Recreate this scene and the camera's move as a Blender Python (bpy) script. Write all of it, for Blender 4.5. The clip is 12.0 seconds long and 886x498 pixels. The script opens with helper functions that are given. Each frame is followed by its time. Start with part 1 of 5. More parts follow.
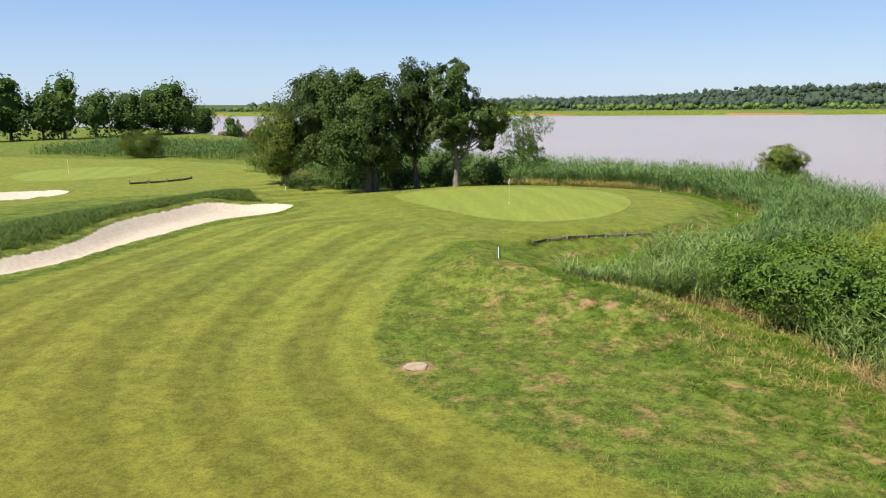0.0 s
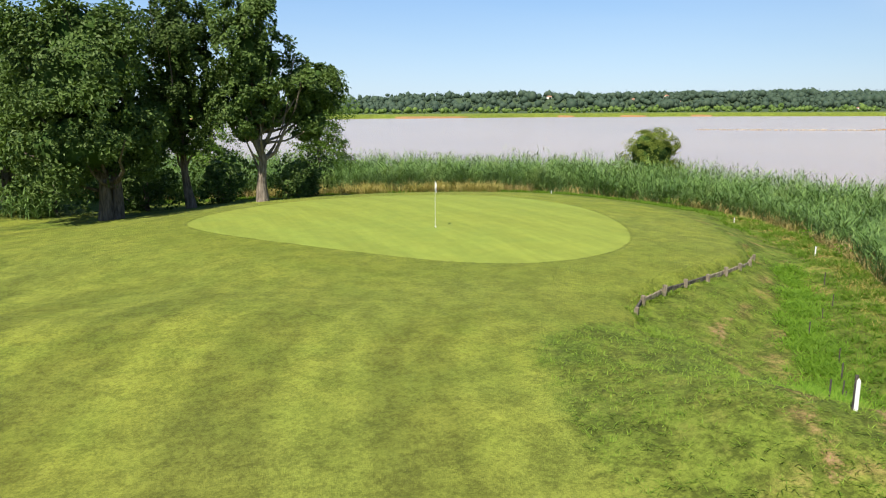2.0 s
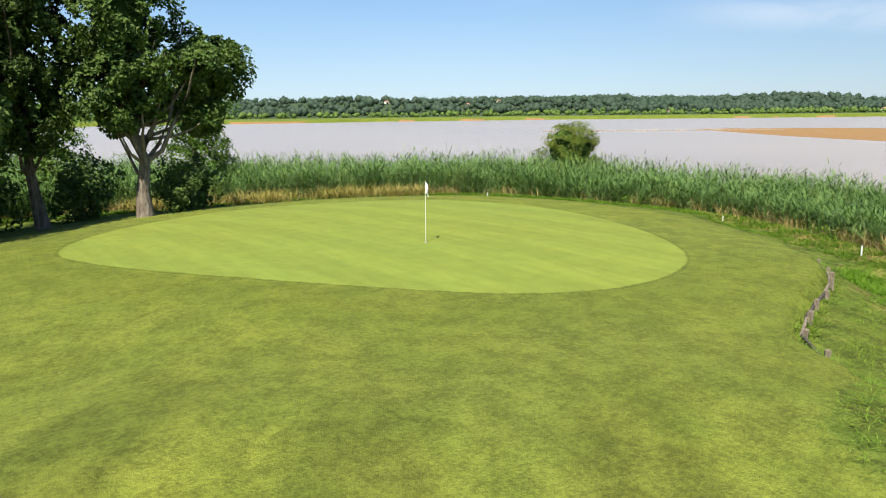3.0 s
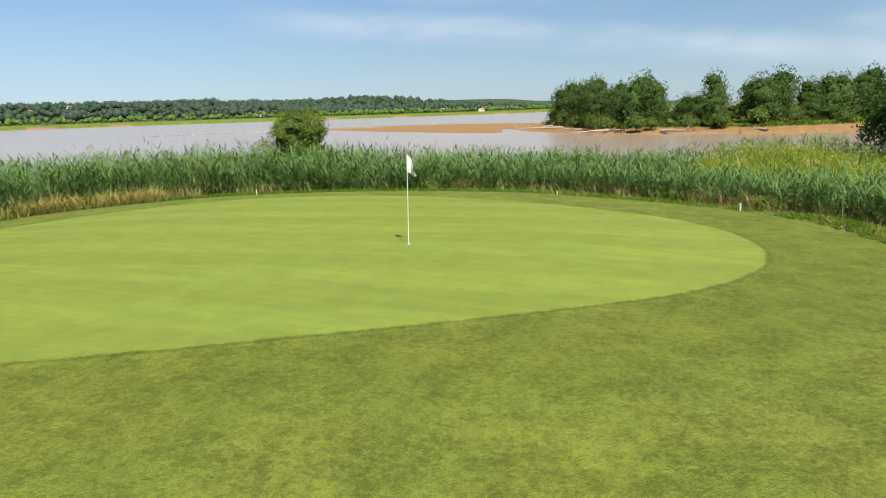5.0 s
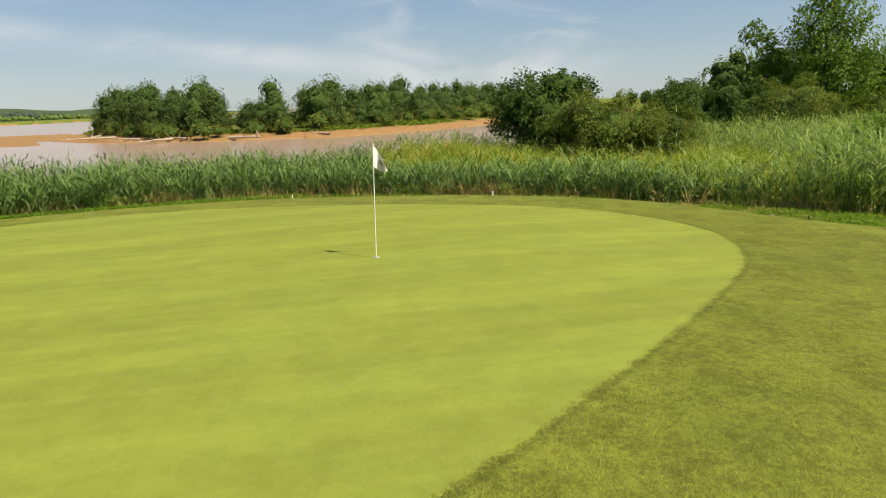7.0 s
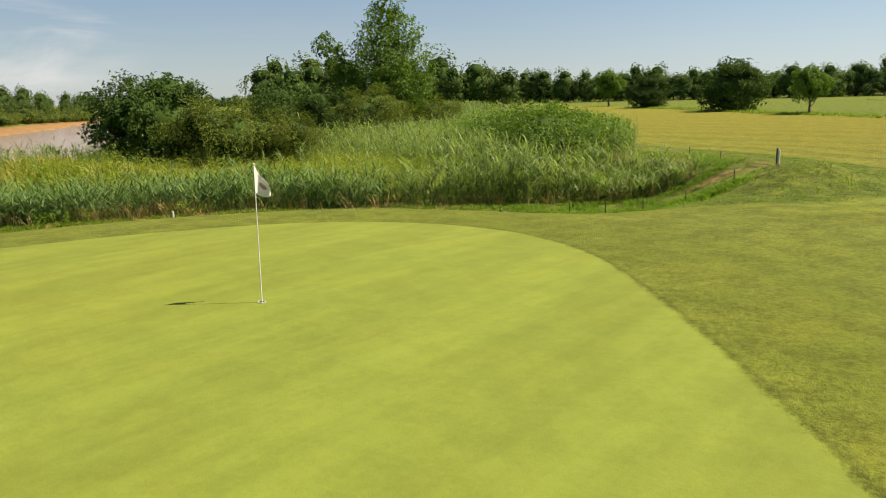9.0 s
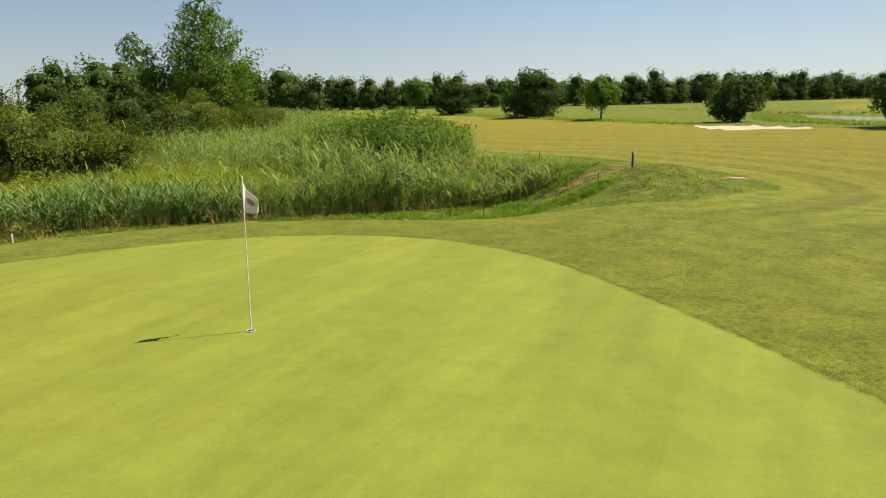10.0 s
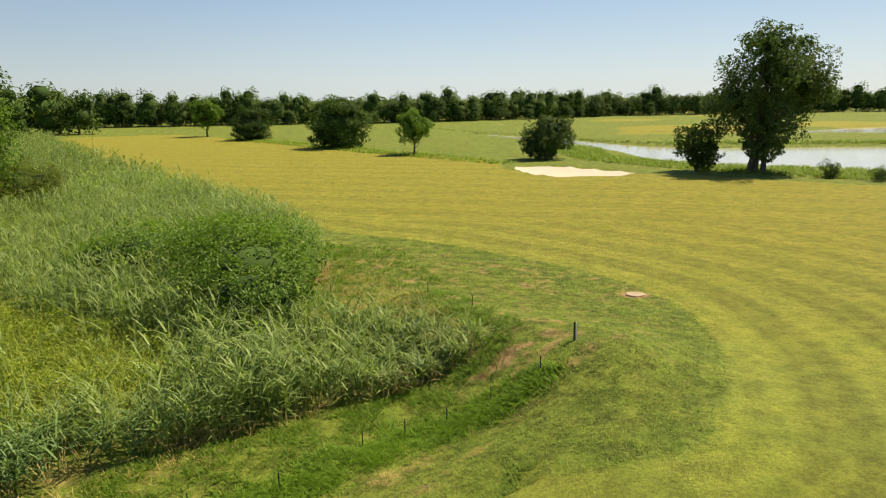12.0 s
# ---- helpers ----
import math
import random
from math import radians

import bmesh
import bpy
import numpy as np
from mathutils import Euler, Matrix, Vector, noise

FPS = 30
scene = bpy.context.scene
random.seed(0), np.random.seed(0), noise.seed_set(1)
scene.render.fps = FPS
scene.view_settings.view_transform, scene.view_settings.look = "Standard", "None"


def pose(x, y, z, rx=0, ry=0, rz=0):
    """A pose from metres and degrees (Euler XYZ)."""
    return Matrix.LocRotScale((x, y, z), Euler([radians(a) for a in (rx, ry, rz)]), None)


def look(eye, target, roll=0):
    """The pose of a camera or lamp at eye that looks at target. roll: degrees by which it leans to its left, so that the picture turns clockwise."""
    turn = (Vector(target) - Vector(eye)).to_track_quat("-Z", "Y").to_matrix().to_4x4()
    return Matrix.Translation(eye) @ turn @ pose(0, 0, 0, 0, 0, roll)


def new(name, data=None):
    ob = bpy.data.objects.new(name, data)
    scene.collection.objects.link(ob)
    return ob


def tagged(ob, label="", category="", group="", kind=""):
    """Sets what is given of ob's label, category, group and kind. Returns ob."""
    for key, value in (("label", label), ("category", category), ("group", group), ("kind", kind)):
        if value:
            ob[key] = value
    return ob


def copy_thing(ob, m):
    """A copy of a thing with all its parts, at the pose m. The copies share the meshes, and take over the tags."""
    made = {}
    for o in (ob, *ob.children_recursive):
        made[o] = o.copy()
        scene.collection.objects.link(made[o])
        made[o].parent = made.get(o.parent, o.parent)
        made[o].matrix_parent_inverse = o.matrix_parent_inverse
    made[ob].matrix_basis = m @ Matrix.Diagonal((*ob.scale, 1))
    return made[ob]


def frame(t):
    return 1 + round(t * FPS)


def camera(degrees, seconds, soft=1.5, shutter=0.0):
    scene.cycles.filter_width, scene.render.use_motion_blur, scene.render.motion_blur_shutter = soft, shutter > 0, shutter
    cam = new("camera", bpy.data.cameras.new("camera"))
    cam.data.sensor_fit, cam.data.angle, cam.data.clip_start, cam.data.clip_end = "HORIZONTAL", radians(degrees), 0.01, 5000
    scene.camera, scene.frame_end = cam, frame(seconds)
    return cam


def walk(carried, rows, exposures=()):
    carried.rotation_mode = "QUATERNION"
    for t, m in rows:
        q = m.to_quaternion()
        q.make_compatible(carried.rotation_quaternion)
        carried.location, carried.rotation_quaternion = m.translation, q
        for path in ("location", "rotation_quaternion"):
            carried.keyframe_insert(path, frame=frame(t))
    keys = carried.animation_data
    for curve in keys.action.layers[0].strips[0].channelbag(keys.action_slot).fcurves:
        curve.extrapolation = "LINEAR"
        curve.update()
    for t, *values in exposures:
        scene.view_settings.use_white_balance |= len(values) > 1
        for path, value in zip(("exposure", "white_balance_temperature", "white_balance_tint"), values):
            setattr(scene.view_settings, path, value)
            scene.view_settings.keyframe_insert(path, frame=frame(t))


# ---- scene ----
cam = camera(63.4, 12.0, soft=1.1)
PATH = [
    (0, (1.955, 2.407, 8.455), (1.824, 4.362, 8.055), -0.5),
    (0.5, (-2.388, 11.102, 7.807), (-2.292, 13.059, 7.405), -0.5),
    (1, (-5.498, 18.802, 6.917), (-5.166, 20.734, 6.524), -0.3),
    (1.5, (-7.71, 25.855, 6.12), (-7.153, 27.737, 5.732), -0.2),
    (2, (-8.955, 32.405, 5.504), (-8.192, 34.212, 5.116), -0.3),
    (2.5, (-9.551, 38.003, 4.913), (-8.605, 39.724, 4.532), -0.4),
    (4.5, (-12.335, 52.976, 3.613), (-10.632, 53.953, 3.231), -1.3),
    (5, (-11.659, 55.74, 3.164), (-9.846, 56.492, 2.781), -1.6),
    (5.5, (-11.0, 58.142, 2.921), (-9.103, 58.645, 2.535), -1.9),
    (6, (-10.752, 60.448, 2.885), (-8.8, 60.645, 2.493), -1.9),
    (6.5, (-10.331, 62.632, 2.857), (-8.374, 62.518, 2.461), -2.0),
    (7, (-9.725, 64.746, 2.859), (-7.817, 64.297, 2.461), -2.0),
    (9, (-5.595, 69.183, 3.091), (-4.316, 67.704, 2.671), -1.6),
    (9.5, (-4.233, 69.887, 3.127), (-3.183, 68.237, 2.709), -1.4),
    (10, (-2.944, 70.409, 3.147), (-2.111, 68.639, 2.733), -1.3),
    (10.5, (-1.673, 70.624, 3.216), (-1.063, 68.764, 2.802), -1.2),
    (11, (-0.027, 69.363, 4.352), (0.371, 67.447, 3.936), -1.2),
    (11.5, (1.722, 66.839, 6.161), (2.02, 64.905, 5.749), -1.1),
    (12, (3.359, 63.544, 8.033), (3.65, 61.608, 7.623), -0.8),
]
walk(cam, [(t, look(eye, target, roll)) for t, eye, target, roll in PATH], exposures=[(0, 1.08, 6500, 13), (2.5, 1.21, 6600, 7), (5.0, 1.0, 6550, 5), (6.0, 0.98, 7100, 8), (7, 0.98, 7700, 9), (9.5, 1.01, 8000, 10), (10.5, 1.0, 8000, 10), (12, 1.1, 8050, 11)])

# ---- light ----
SUN_AZ, SUN_EL = math.atan2(-0.84, -1.02), radians(54)   # direction towards the sun, in the plan
sun_vec = Vector((math.cos(SUN_AZ) * math.cos(SUN_EL), math.sin(SUN_AZ) * math.cos(SUN_EL), math.sin(SUN_EL)))
world = bpy.data.worlds.new("sky")
scene.world = world
world.use_nodes = True
wn, wl = world.node_tree.nodes, world.node_tree.links
bg = wn["Background"]
sky = wn.new("ShaderNodeTexSky")
sky.sky_type = "NISHITA"
sky.sun_disc = False
sky.sun_elevation = SUN_EL
sky.sun_rotation = math.atan2(sun_vec.x, sun_vec.y)
sky.altitude, sky.air_density, sky.dust_density, sky.ozone_density = 10, 1.0, 0.35, 2.2
# thin cirrus
tc = wn.new("ShaderNodeTexCoord")
mp = wn.new("ShaderNodeMapping")
mp.inputs["Scale"].default_value = (1.1, 2.6, 9.0)
mp.inputs["Rotation"].default_value = (0, 0.06, 0.5)
nz = wn.new("ShaderNodeTexNoise")
nz.inputs["Scale"].default_value, nz.inputs["Detail"].default_value = 1.7, 7
nz.inputs["Roughness"].default_value, nz.inputs["Distortion"].default_value = 0.55, 0.6
cr = wn.new("ShaderNodeMapRange")
cr.inputs["From Min"].default_value, cr.inputs["From Max"].default_value = 0.44, 0.70
cr.inputs["To Max"].default_value = 0.80
mixc = wn.new("ShaderNodeMix")
mixc.data_type = "RGBA"
mixc.inputs["B"].default_value = (6.0, 6.7, 7.8, 1)
wl.new(tc.outputs["Generated"], mp.inputs["Vector"])
wl.new(mp.outputs["Vector"], nz.inputs["Vector"])
wl.new(nz.outputs["Fac"], cr.inputs["Value"])


def sky_way(heading, height):
    """A direction in the sky, by degrees clockwise from +y and above the horizon."""
    h, e_ = radians(heading), radians(height)
    return Vector((math.sin(h) * math.cos(e_), math.cos(h) * math.cos(e_), math.sin(e_)))


def sky_math(op, a, b=0.0):
    m = wn.new("ShaderNodeMath")
    m.operation = op
    for k, v in ((0, a), (1, b)):
        if isinstance(v, (int, float)):
            m.inputs[k].default_value = v
        else:
            wl.new(v, m.inputs[k])
    return m.outputs["Value"]


def sky_dot(v):
    m = wn.new("ShaderNodeVectorMath")
    m.operation = "DOT_PRODUCT"
    m.inputs[1].default_value = v
    wl.new(tc.outputs["Generated"], m.inputs[0])
    return m.outputs["Value"]


def sky_range(value, a, b, lo=0.0, hi=1.0):
    r = wn.new("ShaderNodeMapRange")
    r.interpolation_type = "SMOOTHSTEP"
    for key, v in (("From Min", a), ("From Max", b), ("To Min", lo), ("To Max", hi)):
        r.inputs[key].default_value = v
    wl.new(value, r.inputs["Value"])
    return r.outputs["Result"]


def streak(first, last, wide, strength):
    """A long thin band of cirrus between two directions, soft at its ends."""
    p, q = sky_way(*first), sky_way(*last)
    across = sky_math("ABSOLUTE", sky_dot(p.cross(q).normalized()))
    mid = (p + q).normalized()
    half = math.cos(p.angle(q) / 2)
    along = sky_range(sky_dot(mid), half - 0.04, half + 0.06)
    return sky_math("MULTIPLY", sky_range(across, 0.0, wide, strength, 0.0), along)


thin = streak((56, 6.8), (97, 3.0), 0.030, 0.75)
high = streak((40, 9.6), (78, 8.2), 0.035, 0.4)
puff = sky_range(sky_dot(sky_way(107, 8.4)), math.cos(radians(13)), math.cos(radians(2)), 0.0, 1.3)
puff_2 = sky_range(sky_dot(sky_way(126, 11.6)), math.cos(radians(2.6)), 1.0, 0.0, 1.2)
thick_out = sky_math("ADD", sky_math("ADD", thin, high), sky_math("ADD", sky_math("MULTIPLY", sky_math("ADD", puff, puff_2), cr.outputs["Result"]), 0.05))
cover = wn.new("ShaderNodeMath")
cover.operation = "MULTIPLY"
wl.new(sky_range(nz.outputs["Fac"], 0.30, 0.66, 0.25, 1.0), cover.inputs[0])
wl.new(thick_out, cover.inputs[1])
cover.use_clamp = True
wl.new(cover.outputs["Value"], mixc.inputs["Factor"])
sep = wn.new("ShaderNodeSeparateXYZ")
wl.new(tc.outputs["Generated"], sep.inputs["Vector"])
ramp = wn.new("ShaderNodeValToRGB")
ramp.color_ramp.elements[0].position, ramp.color_ramp.elements[0].color = 0.0, (4.3, 5.9, 7.6, 1)
ramp.color_ramp.elements[1].position, ramp.color_ramp.elements[1].color = 1.0, (0.55, 1.5, 3.9, 1)
for at, col in ((0.04, (3.7, 5.4, 7.6, 1)), (0.16, (2.0, 3.9, 7.2, 1)), (0.45, (1.0, 2.3, 5.2, 1))):
    e = ramp.color_ramp.elements.new(at)
    e.color = col
wl.new(sep.outputs["Z"], ramp.inputs["Fac"])
haze = wn.new("ShaderNodeMix")
haze.data_type = "RGBA"
haze.inputs["Factor"].default_value = 0.72
wl.new(sky.outputs["Color"], haze.inputs["A"])
deep = wn.new("ShaderNodeVectorMath")
deep.operation = "SCALE"
wl.new(ramp.outputs["Color"], deep.inputs[0])
wl.new(sky_range(sky_dot(sky_way(104, 0)), 0.35, 1.0, 1.04, 0.78), deep.inputs["Scale"])
wl.new(deep.outputs["Vector"], haze.inputs["B"])
wl.new(haze.outputs["Result"], mixc.inputs["A"])
wl.new(mixc.outputs["Result"], bg.inputs["Color"])
bg.inputs["Strength"].default_value = 0.058
lamp = bpy.data.lights.new("sun", "SUN")
lamp.energy, lamp.angle, lamp.color = 4.8, radians(0.55), (1.0, 0.94, 0.84)
sun_ob = new("sun", lamp)
sun_ob.matrix_basis = look(tuple(sun_vec * 200), (0, 0, 0))

# ---- materials ----


def shader(name, rough=0.8):
    m = bpy.data.materials.new(name)
    m.use_nodes = True
    b = m.node_tree.nodes["Principled BSDF"]
    b.inputs["Roughness"].default_value = rough
    b.inputs["Specular IOR Level"].default_value = 0.3
    return m, m.node_tree.nodes, m.node_tree.links, b


def node(nodes, kind, **values):
    n = nodes.new(kind)
    for k, v in values.items():
        n.inputs[k.replace("_", " ")].default_value = v
    return n


def noise_fac(nodes, links, scale, detail=4, rough=0.6, vec=None, lo=0.35, hi=0.65):
    n = node(nodes, "ShaderNodeTexNoise", Scale=scale, Detail=detail, Roughness=rough)
    if vec is None:
        vec = nodes.new("ShaderNodeNewGeometry").outputs["Position"]
    links.new(vec, n.inputs["Vector"])
    r = node(nodes, "ShaderNodeMapRange", From_Min=lo, From_Max=hi)
    links.new(n.outputs["Fac"], r.inputs["Value"])
    return r.outputs["Result"]


def blend(nodes, links, fac, a, b, mode="MIX"):
    m = nodes.new("ShaderNodeMix")
    m.data_type, m.blend_type = "RGBA", mode
    for key, v in (("Factor", fac), ("A", a), ("B", b)):
        if isinstance(v, (int, float)):
            m.inputs[key].default_value = v
        elif isinstance(v, tuple):
            m.inputs[key].default_value = (*v, 1)
        else:
            links.new(v, m.inputs[key])
    return m.outputs["Result"]


def calc(nodes, links, op, a, b=0.0):
    m = nodes.new("ShaderNodeMath")
    m.operation = op
    for n, v in ((0, a), (1, b)):
        if isinstance(v, (int, float)):
            m.inputs[n].default_value = v
        else:
            links.new(v, m.inputs[n])
    return m.outputs["Value"]


def leaf_material(name, dark, light, through_light=0.45, rough=0.55):
    """Leaves: each leaf its own shade, patches of fresher growth, some light shining through."""
    m, n, l, b = shader(name, rough)
    b.inputs["Specular IOR Level"].default_value = 0.12
    isl = n.new("ShaderNodeNewGeometry")
    obi = n.new("ShaderNodeObjectInfo")
    col = blend(n, l, isl.outputs["Random Per Island"], dark, light)
    patch = noise_fac(n, l, 0.7, 2, vec=isl.outputs["Position"])
    col = blend(n, l, calc(n, l, "MULTIPLY", patch, 0.5), col, tuple(0.5 * (p + q) * f for p, q, f in zip(dark, light, (1.1, 1.12, 0.8))))
    hsv = n.new("ShaderNodeHueSaturation")
    l.new(col, hsv.inputs["Color"])
    r = node(n, "ShaderNodeMapRange", To_Min=0.82, To_Max=1.2)
    l.new(obi.outputs["Random"], r.inputs["Value"])
    l.new(r.outputs["Result"], hsv.inputs["Value"])
    l.new(hsv.outputs["Color"], b.inputs["Base Color"])
    tr = n.new("ShaderNodeBsdfTranslucent")
    warm = blend(n, l, 1.0, hsv.outputs["Color"], (1.08, 1.2, 0.5), "MULTIPLY")
    l.new(warm, tr.inputs["Color"])
    mx = node(n, "ShaderNodeMixShader", Fac=through_light)
    l.new(b.outputs["BSDF"], mx.inputs[1])
    l.new(tr.outputs["BSDF"], mx.inputs[2])
    l.new(mx.outputs["Shader"], n["Material Output"].inputs["Surface"])
    return m


def reed_material(name, dark, light, through_light):
    """Reed leaves: bluish, fresh and dry stands change over a few metres."""
    m = leaf_material(name, dark, light, through_light, 0.45)
    n, l = m.node_tree.nodes, m.node_tree.links
    b = n["Principled BSDF"]
    col = b.inputs["Base Color"].links[0].from_socket
    pos = n.new("ShaderNodeNewGeometry").outputs["Position"]
    col = blend(n, l, calc(n, l, "MULTIPLY", noise_fac(n, l, 0.22, 3, vec=pos, lo=0.50, hi=0.62), 0.55), col, tuple(v * f for v, f in zip(light, (0.76, 0.80, 0.80))))
    col = blend(n, l, calc(n, l, "MULTIPLY", noise_fac(n, l, 0.31, 3, vec=pos, lo=0.56, hi=0.66), 0.24), col, (0.20, 0.20, 0.05))
    l.new(col, b.inputs["Base Color"])
    b.inputs["Specular IOR Level"].default_value = 0.10
    return m


def plain_material(name, a, b_col, scale=8.0, rough=0.8, bump=0.3, metal=0.0):
    """A matt surface with grain at two scales and fine relief."""
    m, n, l, b = shader(name, rough)
    tcn = n.new("ShaderNodeTexCoord").outputs["Object"]
    f1 = noise_fac(n, l, scale, 5, vec=tcn)
    f2 = noise_fac(n, l, scale * 7, 3, vec=tcn)
    col = blend(n, l, f1, a, b_col)
    col = blend(n, l, calc(n, l, "MULTIPLY", f2, 0.35), col, tuple(0.6 * v for v in a))
    l.new(col, b.inputs["Base Color"])
    b.inputs["Metallic"].default_value = metal
    bp = node(n, "ShaderNodeBump", Strength=bump, Distance=0.02)
    l.new(f2, bp.inputs["Height"])
    l.new(bp.outputs["Normal"], b.inputs["Normal"])
    return m


def bark_material(name, a, b_col):
    m, n, l, b = shader(name, 0.9)
    tcn = n.new("ShaderNodeTexCoord").outputs["Object"]
    mpn = node(n, "ShaderNodeMapping", Scale=(1, 1, 0.18))
    l.new(tcn, mpn.inputs["Vector"])
    f = noise_fac(n, l, 9, 6, vec=mpn.outputs["Vector"])
    l.new(blend(n, l, f, a, b_col), b.inputs["Base Color"])
    bp = node(n, "ShaderNodeBump", Strength=0.8, Distance=0.05)
    l.new(f, bp.inputs["Height"])
    l.new(bp.outputs["Normal"], b.inputs["Normal"])
    return m


def ground_material():
    m, n, l, b = shader("turf", 0.9)
    b.inputs["Specular IOR Level"].default_value = 0.12
    pos = n.new("ShaderNodeNewGeometry").outputs["Position"]

    def attr(name):
        a = n.new("ShaderNodeAttribute")
        a.attribute_name = name
        return a.outputs["Fac"]

    big = noise_fac(n, l, 0.09, 4, vec=pos, lo=0.38, hi=0.62)
    mid = noise_fac(n, l, 0.55, 5, vec=pos, lo=0.38, hi=0.62)
    small = noise_fac(n, l, 3.2, 5, 0.65, vec=pos)
    fine = noise_fac(n, l, 22.0, 4, 0.7, vec=pos)
    ultra = noise_fac(n, l, 75.0, 2, 0.7, vec=pos)

    def stripes(phase, lo, hi):
        s = calc(n, l, "SINE", calc(n, l, "MULTIPLY", phase, 2 * math.pi))
        r = node(n, "ShaderNodeMapRange", From_Min=-0.34, From_Max=0.34, To_Min=lo, To_Max=hi)
        l.new(s, r.inputs["Value"])
        return r.outputs["Result"]

    clump = noise_fac(n, l, 1.3, 4, 0.6, vec=pos, lo=0.42, hi=0.58)
    speck = noise_fac(n, l, 9.0, 3, 0.7, vec=pos, lo=0.40, hi=0.60)

    def scaled(col, fac):
        v = n.new("ShaderNodeVectorMath")
        v.operation = "SCALE"
        l.new(col, v.inputs[0])
        l.new(fac, v.inputs["Scale"])
        return v.outputs["Vector"]

    def mottle(lo, hi, *weights):
        """Light and dark tufts at five sizes, the largest first."""
        s = 0.0
        for w, f in zip(weights, (clump, small, speck, fine, ultra)):
            s = calc(n, l, "ADD", s, calc(n, l, "MULTIPLY", f, w))
        total = sum(weights)
        r = node(n, "ShaderNodeMapRange", From_Min=0.27 * total, From_Max=0.73 * total, To_Min=lo, To_Max=hi)
        l.new(s, r.inputs["Value"])
        return r.outputs["Result"]

    # unmown grass: greens, straw, bare earth
    rough_c = blend(n, l, mid, (0.118, 0.178, 0.022), (0.190, 0.236, 0.034))
    rough_c = blend(n, l, calc(n, l, "MULTIPLY", big, 0.4), rough_c, (0.200, 0.235, 0.036))
    straw = calc(n, l, "MULTIPLY", noise_fac(n, l, 0.8, 6, 0.7, vec=pos, lo=0.51, hi=0.66), attr("straw"))
    rough_c = blend(n, l, straw, rough_c, (0.36, 0.255, 0.095))
    rough_c = scaled(rough_c, mottle(0.54, 1.46, 0.9, 0.8, 0.8, 0.6, 0.4))
    # mown fairway
    fair = blend(n, l, mid, (0.226, 0.276, 0.038), (0.284, 0.316, 0.046))
    fair = blend(n, l, calc(n, l, "MULTIPLY", big, 0.5), fair, (0.222, 0.262, 0.050))
    fair = blend(n, l, attr("dry"), fair, blend(n, l, mid, (0.262, 0.258, 0.030), (0.315, 0.285, 0.040)))
    wob = calc(n, l, "ADD", attr("phase"), calc(n, l, "MULTIPLY", calc(n, l, "SUBTRACT", noise_fac(n, l, 0.12, 3, vec=pos, lo=0, hi=1), 0.5), 0.22))
    fair = scaled(fair, mottle(0.60, 1.33, 0.6, 0.6, 0.8, 1.0, 0.9))
    band = blend(n, l, attr("unstriped"), stripes(wob, 0.84, 1.08), (1.0, 1.0, 1.0))
    lines = blend(n, l, attr("unstriped"), stripes(calc(n, l, "ADD", calc(n, l, "MULTIPLY", wob, 3.0), 0.2), 0.95, 1.03), (1.0, 1.0, 1.0))
    band = blend(n, l, 1.0, band, lines, "MULTIPLY")
    fair = blend(n, l, 1.0, fair, band, "MULTIPLY")
    # putting green
    gr = blend(n, l, mid, (0.233, 0.296, 0.050), (0.248, 0.300, 0.050))
    gr = blend(n, l, calc(n, l, "MULTIPLY", big, 0.3), gr, (0.276, 0.300, 0.044))
    mps = node(n, "ShaderNodeMapping", Rotation=(0, 0, 0.24), Scale=(2.6, 0.16, 1))
    l.new(pos, mps.inputs["Vector"])
    gr = scaled(gr, calc(n, l, "ADD", calc(n, l, "MULTIPLY", noise_fac(n, l, 1.0, 3, vec=mps.outputs["Vector"]), 0.12), 0.93))
    gr = scaled(scaled(gr, mottle(0.93, 1.07, 0.7, 0.6, 0.5, 0.4, 0.3)), stripes(attr("green_phase"), 0.955, 1.035))
    # sand, mud, earth
    sand = blend(n, l, small, (0.58, 0.49, 0.37), (0.70, 0.61, 0.48))
    sand = blend(n, l, calc(n, l, "MULTIPLY", fine, 0.25), sand, (0.52, 0.42, 0.29))
    mud = blend(n, l, mid, (0.36, 0.205, 0.085), (0.44, 0.27, 0.12))
    mud = blend(n, l, calc(n, l, "MULTIPLY", small, 0.4), mud, (0.27, 0.155, 0.065))
    earth = blend(n, l, small, (0.36, 0.19, 0.085), (0.48, 0.32, 0.16))

    def edge(name, ragged, soft):
        """A zone's border, from the distance to it, broken up by the grass."""
        e = calc(n, l, "ADD", attr(name), calc(n, l, "MULTIPLY", calc(n, l, "SUBTRACT", calc(n, l, "ADD", fine, small), 1.0), ragged))
        r = node(n, "ShaderNodeMapRange", From_Min=-soft, From_Max=soft)
        l.new(e, r.inputs["Value"])
        return r.outputs["Result"]

    col = blend(n, l, edge("fairway", 0.3, 0.22), rough_c, fair)
    col = blend(n, l, calc(n, l, "MULTIPLY", attr("collar"), 0.28), col, (0.148, 0.186, 0.016))
    rim = calc(n, l, "SUBTRACT", 1.0, calc(n, l, "MULTIPLY", calc(n, l, "ABSOLUTE", calc(n, l, "ADD", attr("green"), 0.09)), 11.0))
    col = blend(n, l, calc(n, l, "MULTIPLY", calc(n, l, "MAXIMUM", rim, 0.0), 0.34), col, (0.075, 0.095, 0.014))
    gm = edge("green", 0.07, 0.05)
    col = blend(n, l, gm, col, gr)
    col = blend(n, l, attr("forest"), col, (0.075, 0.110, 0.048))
    col = blend(n, l, edge("earth", 0.22, 0.12), col, earth)
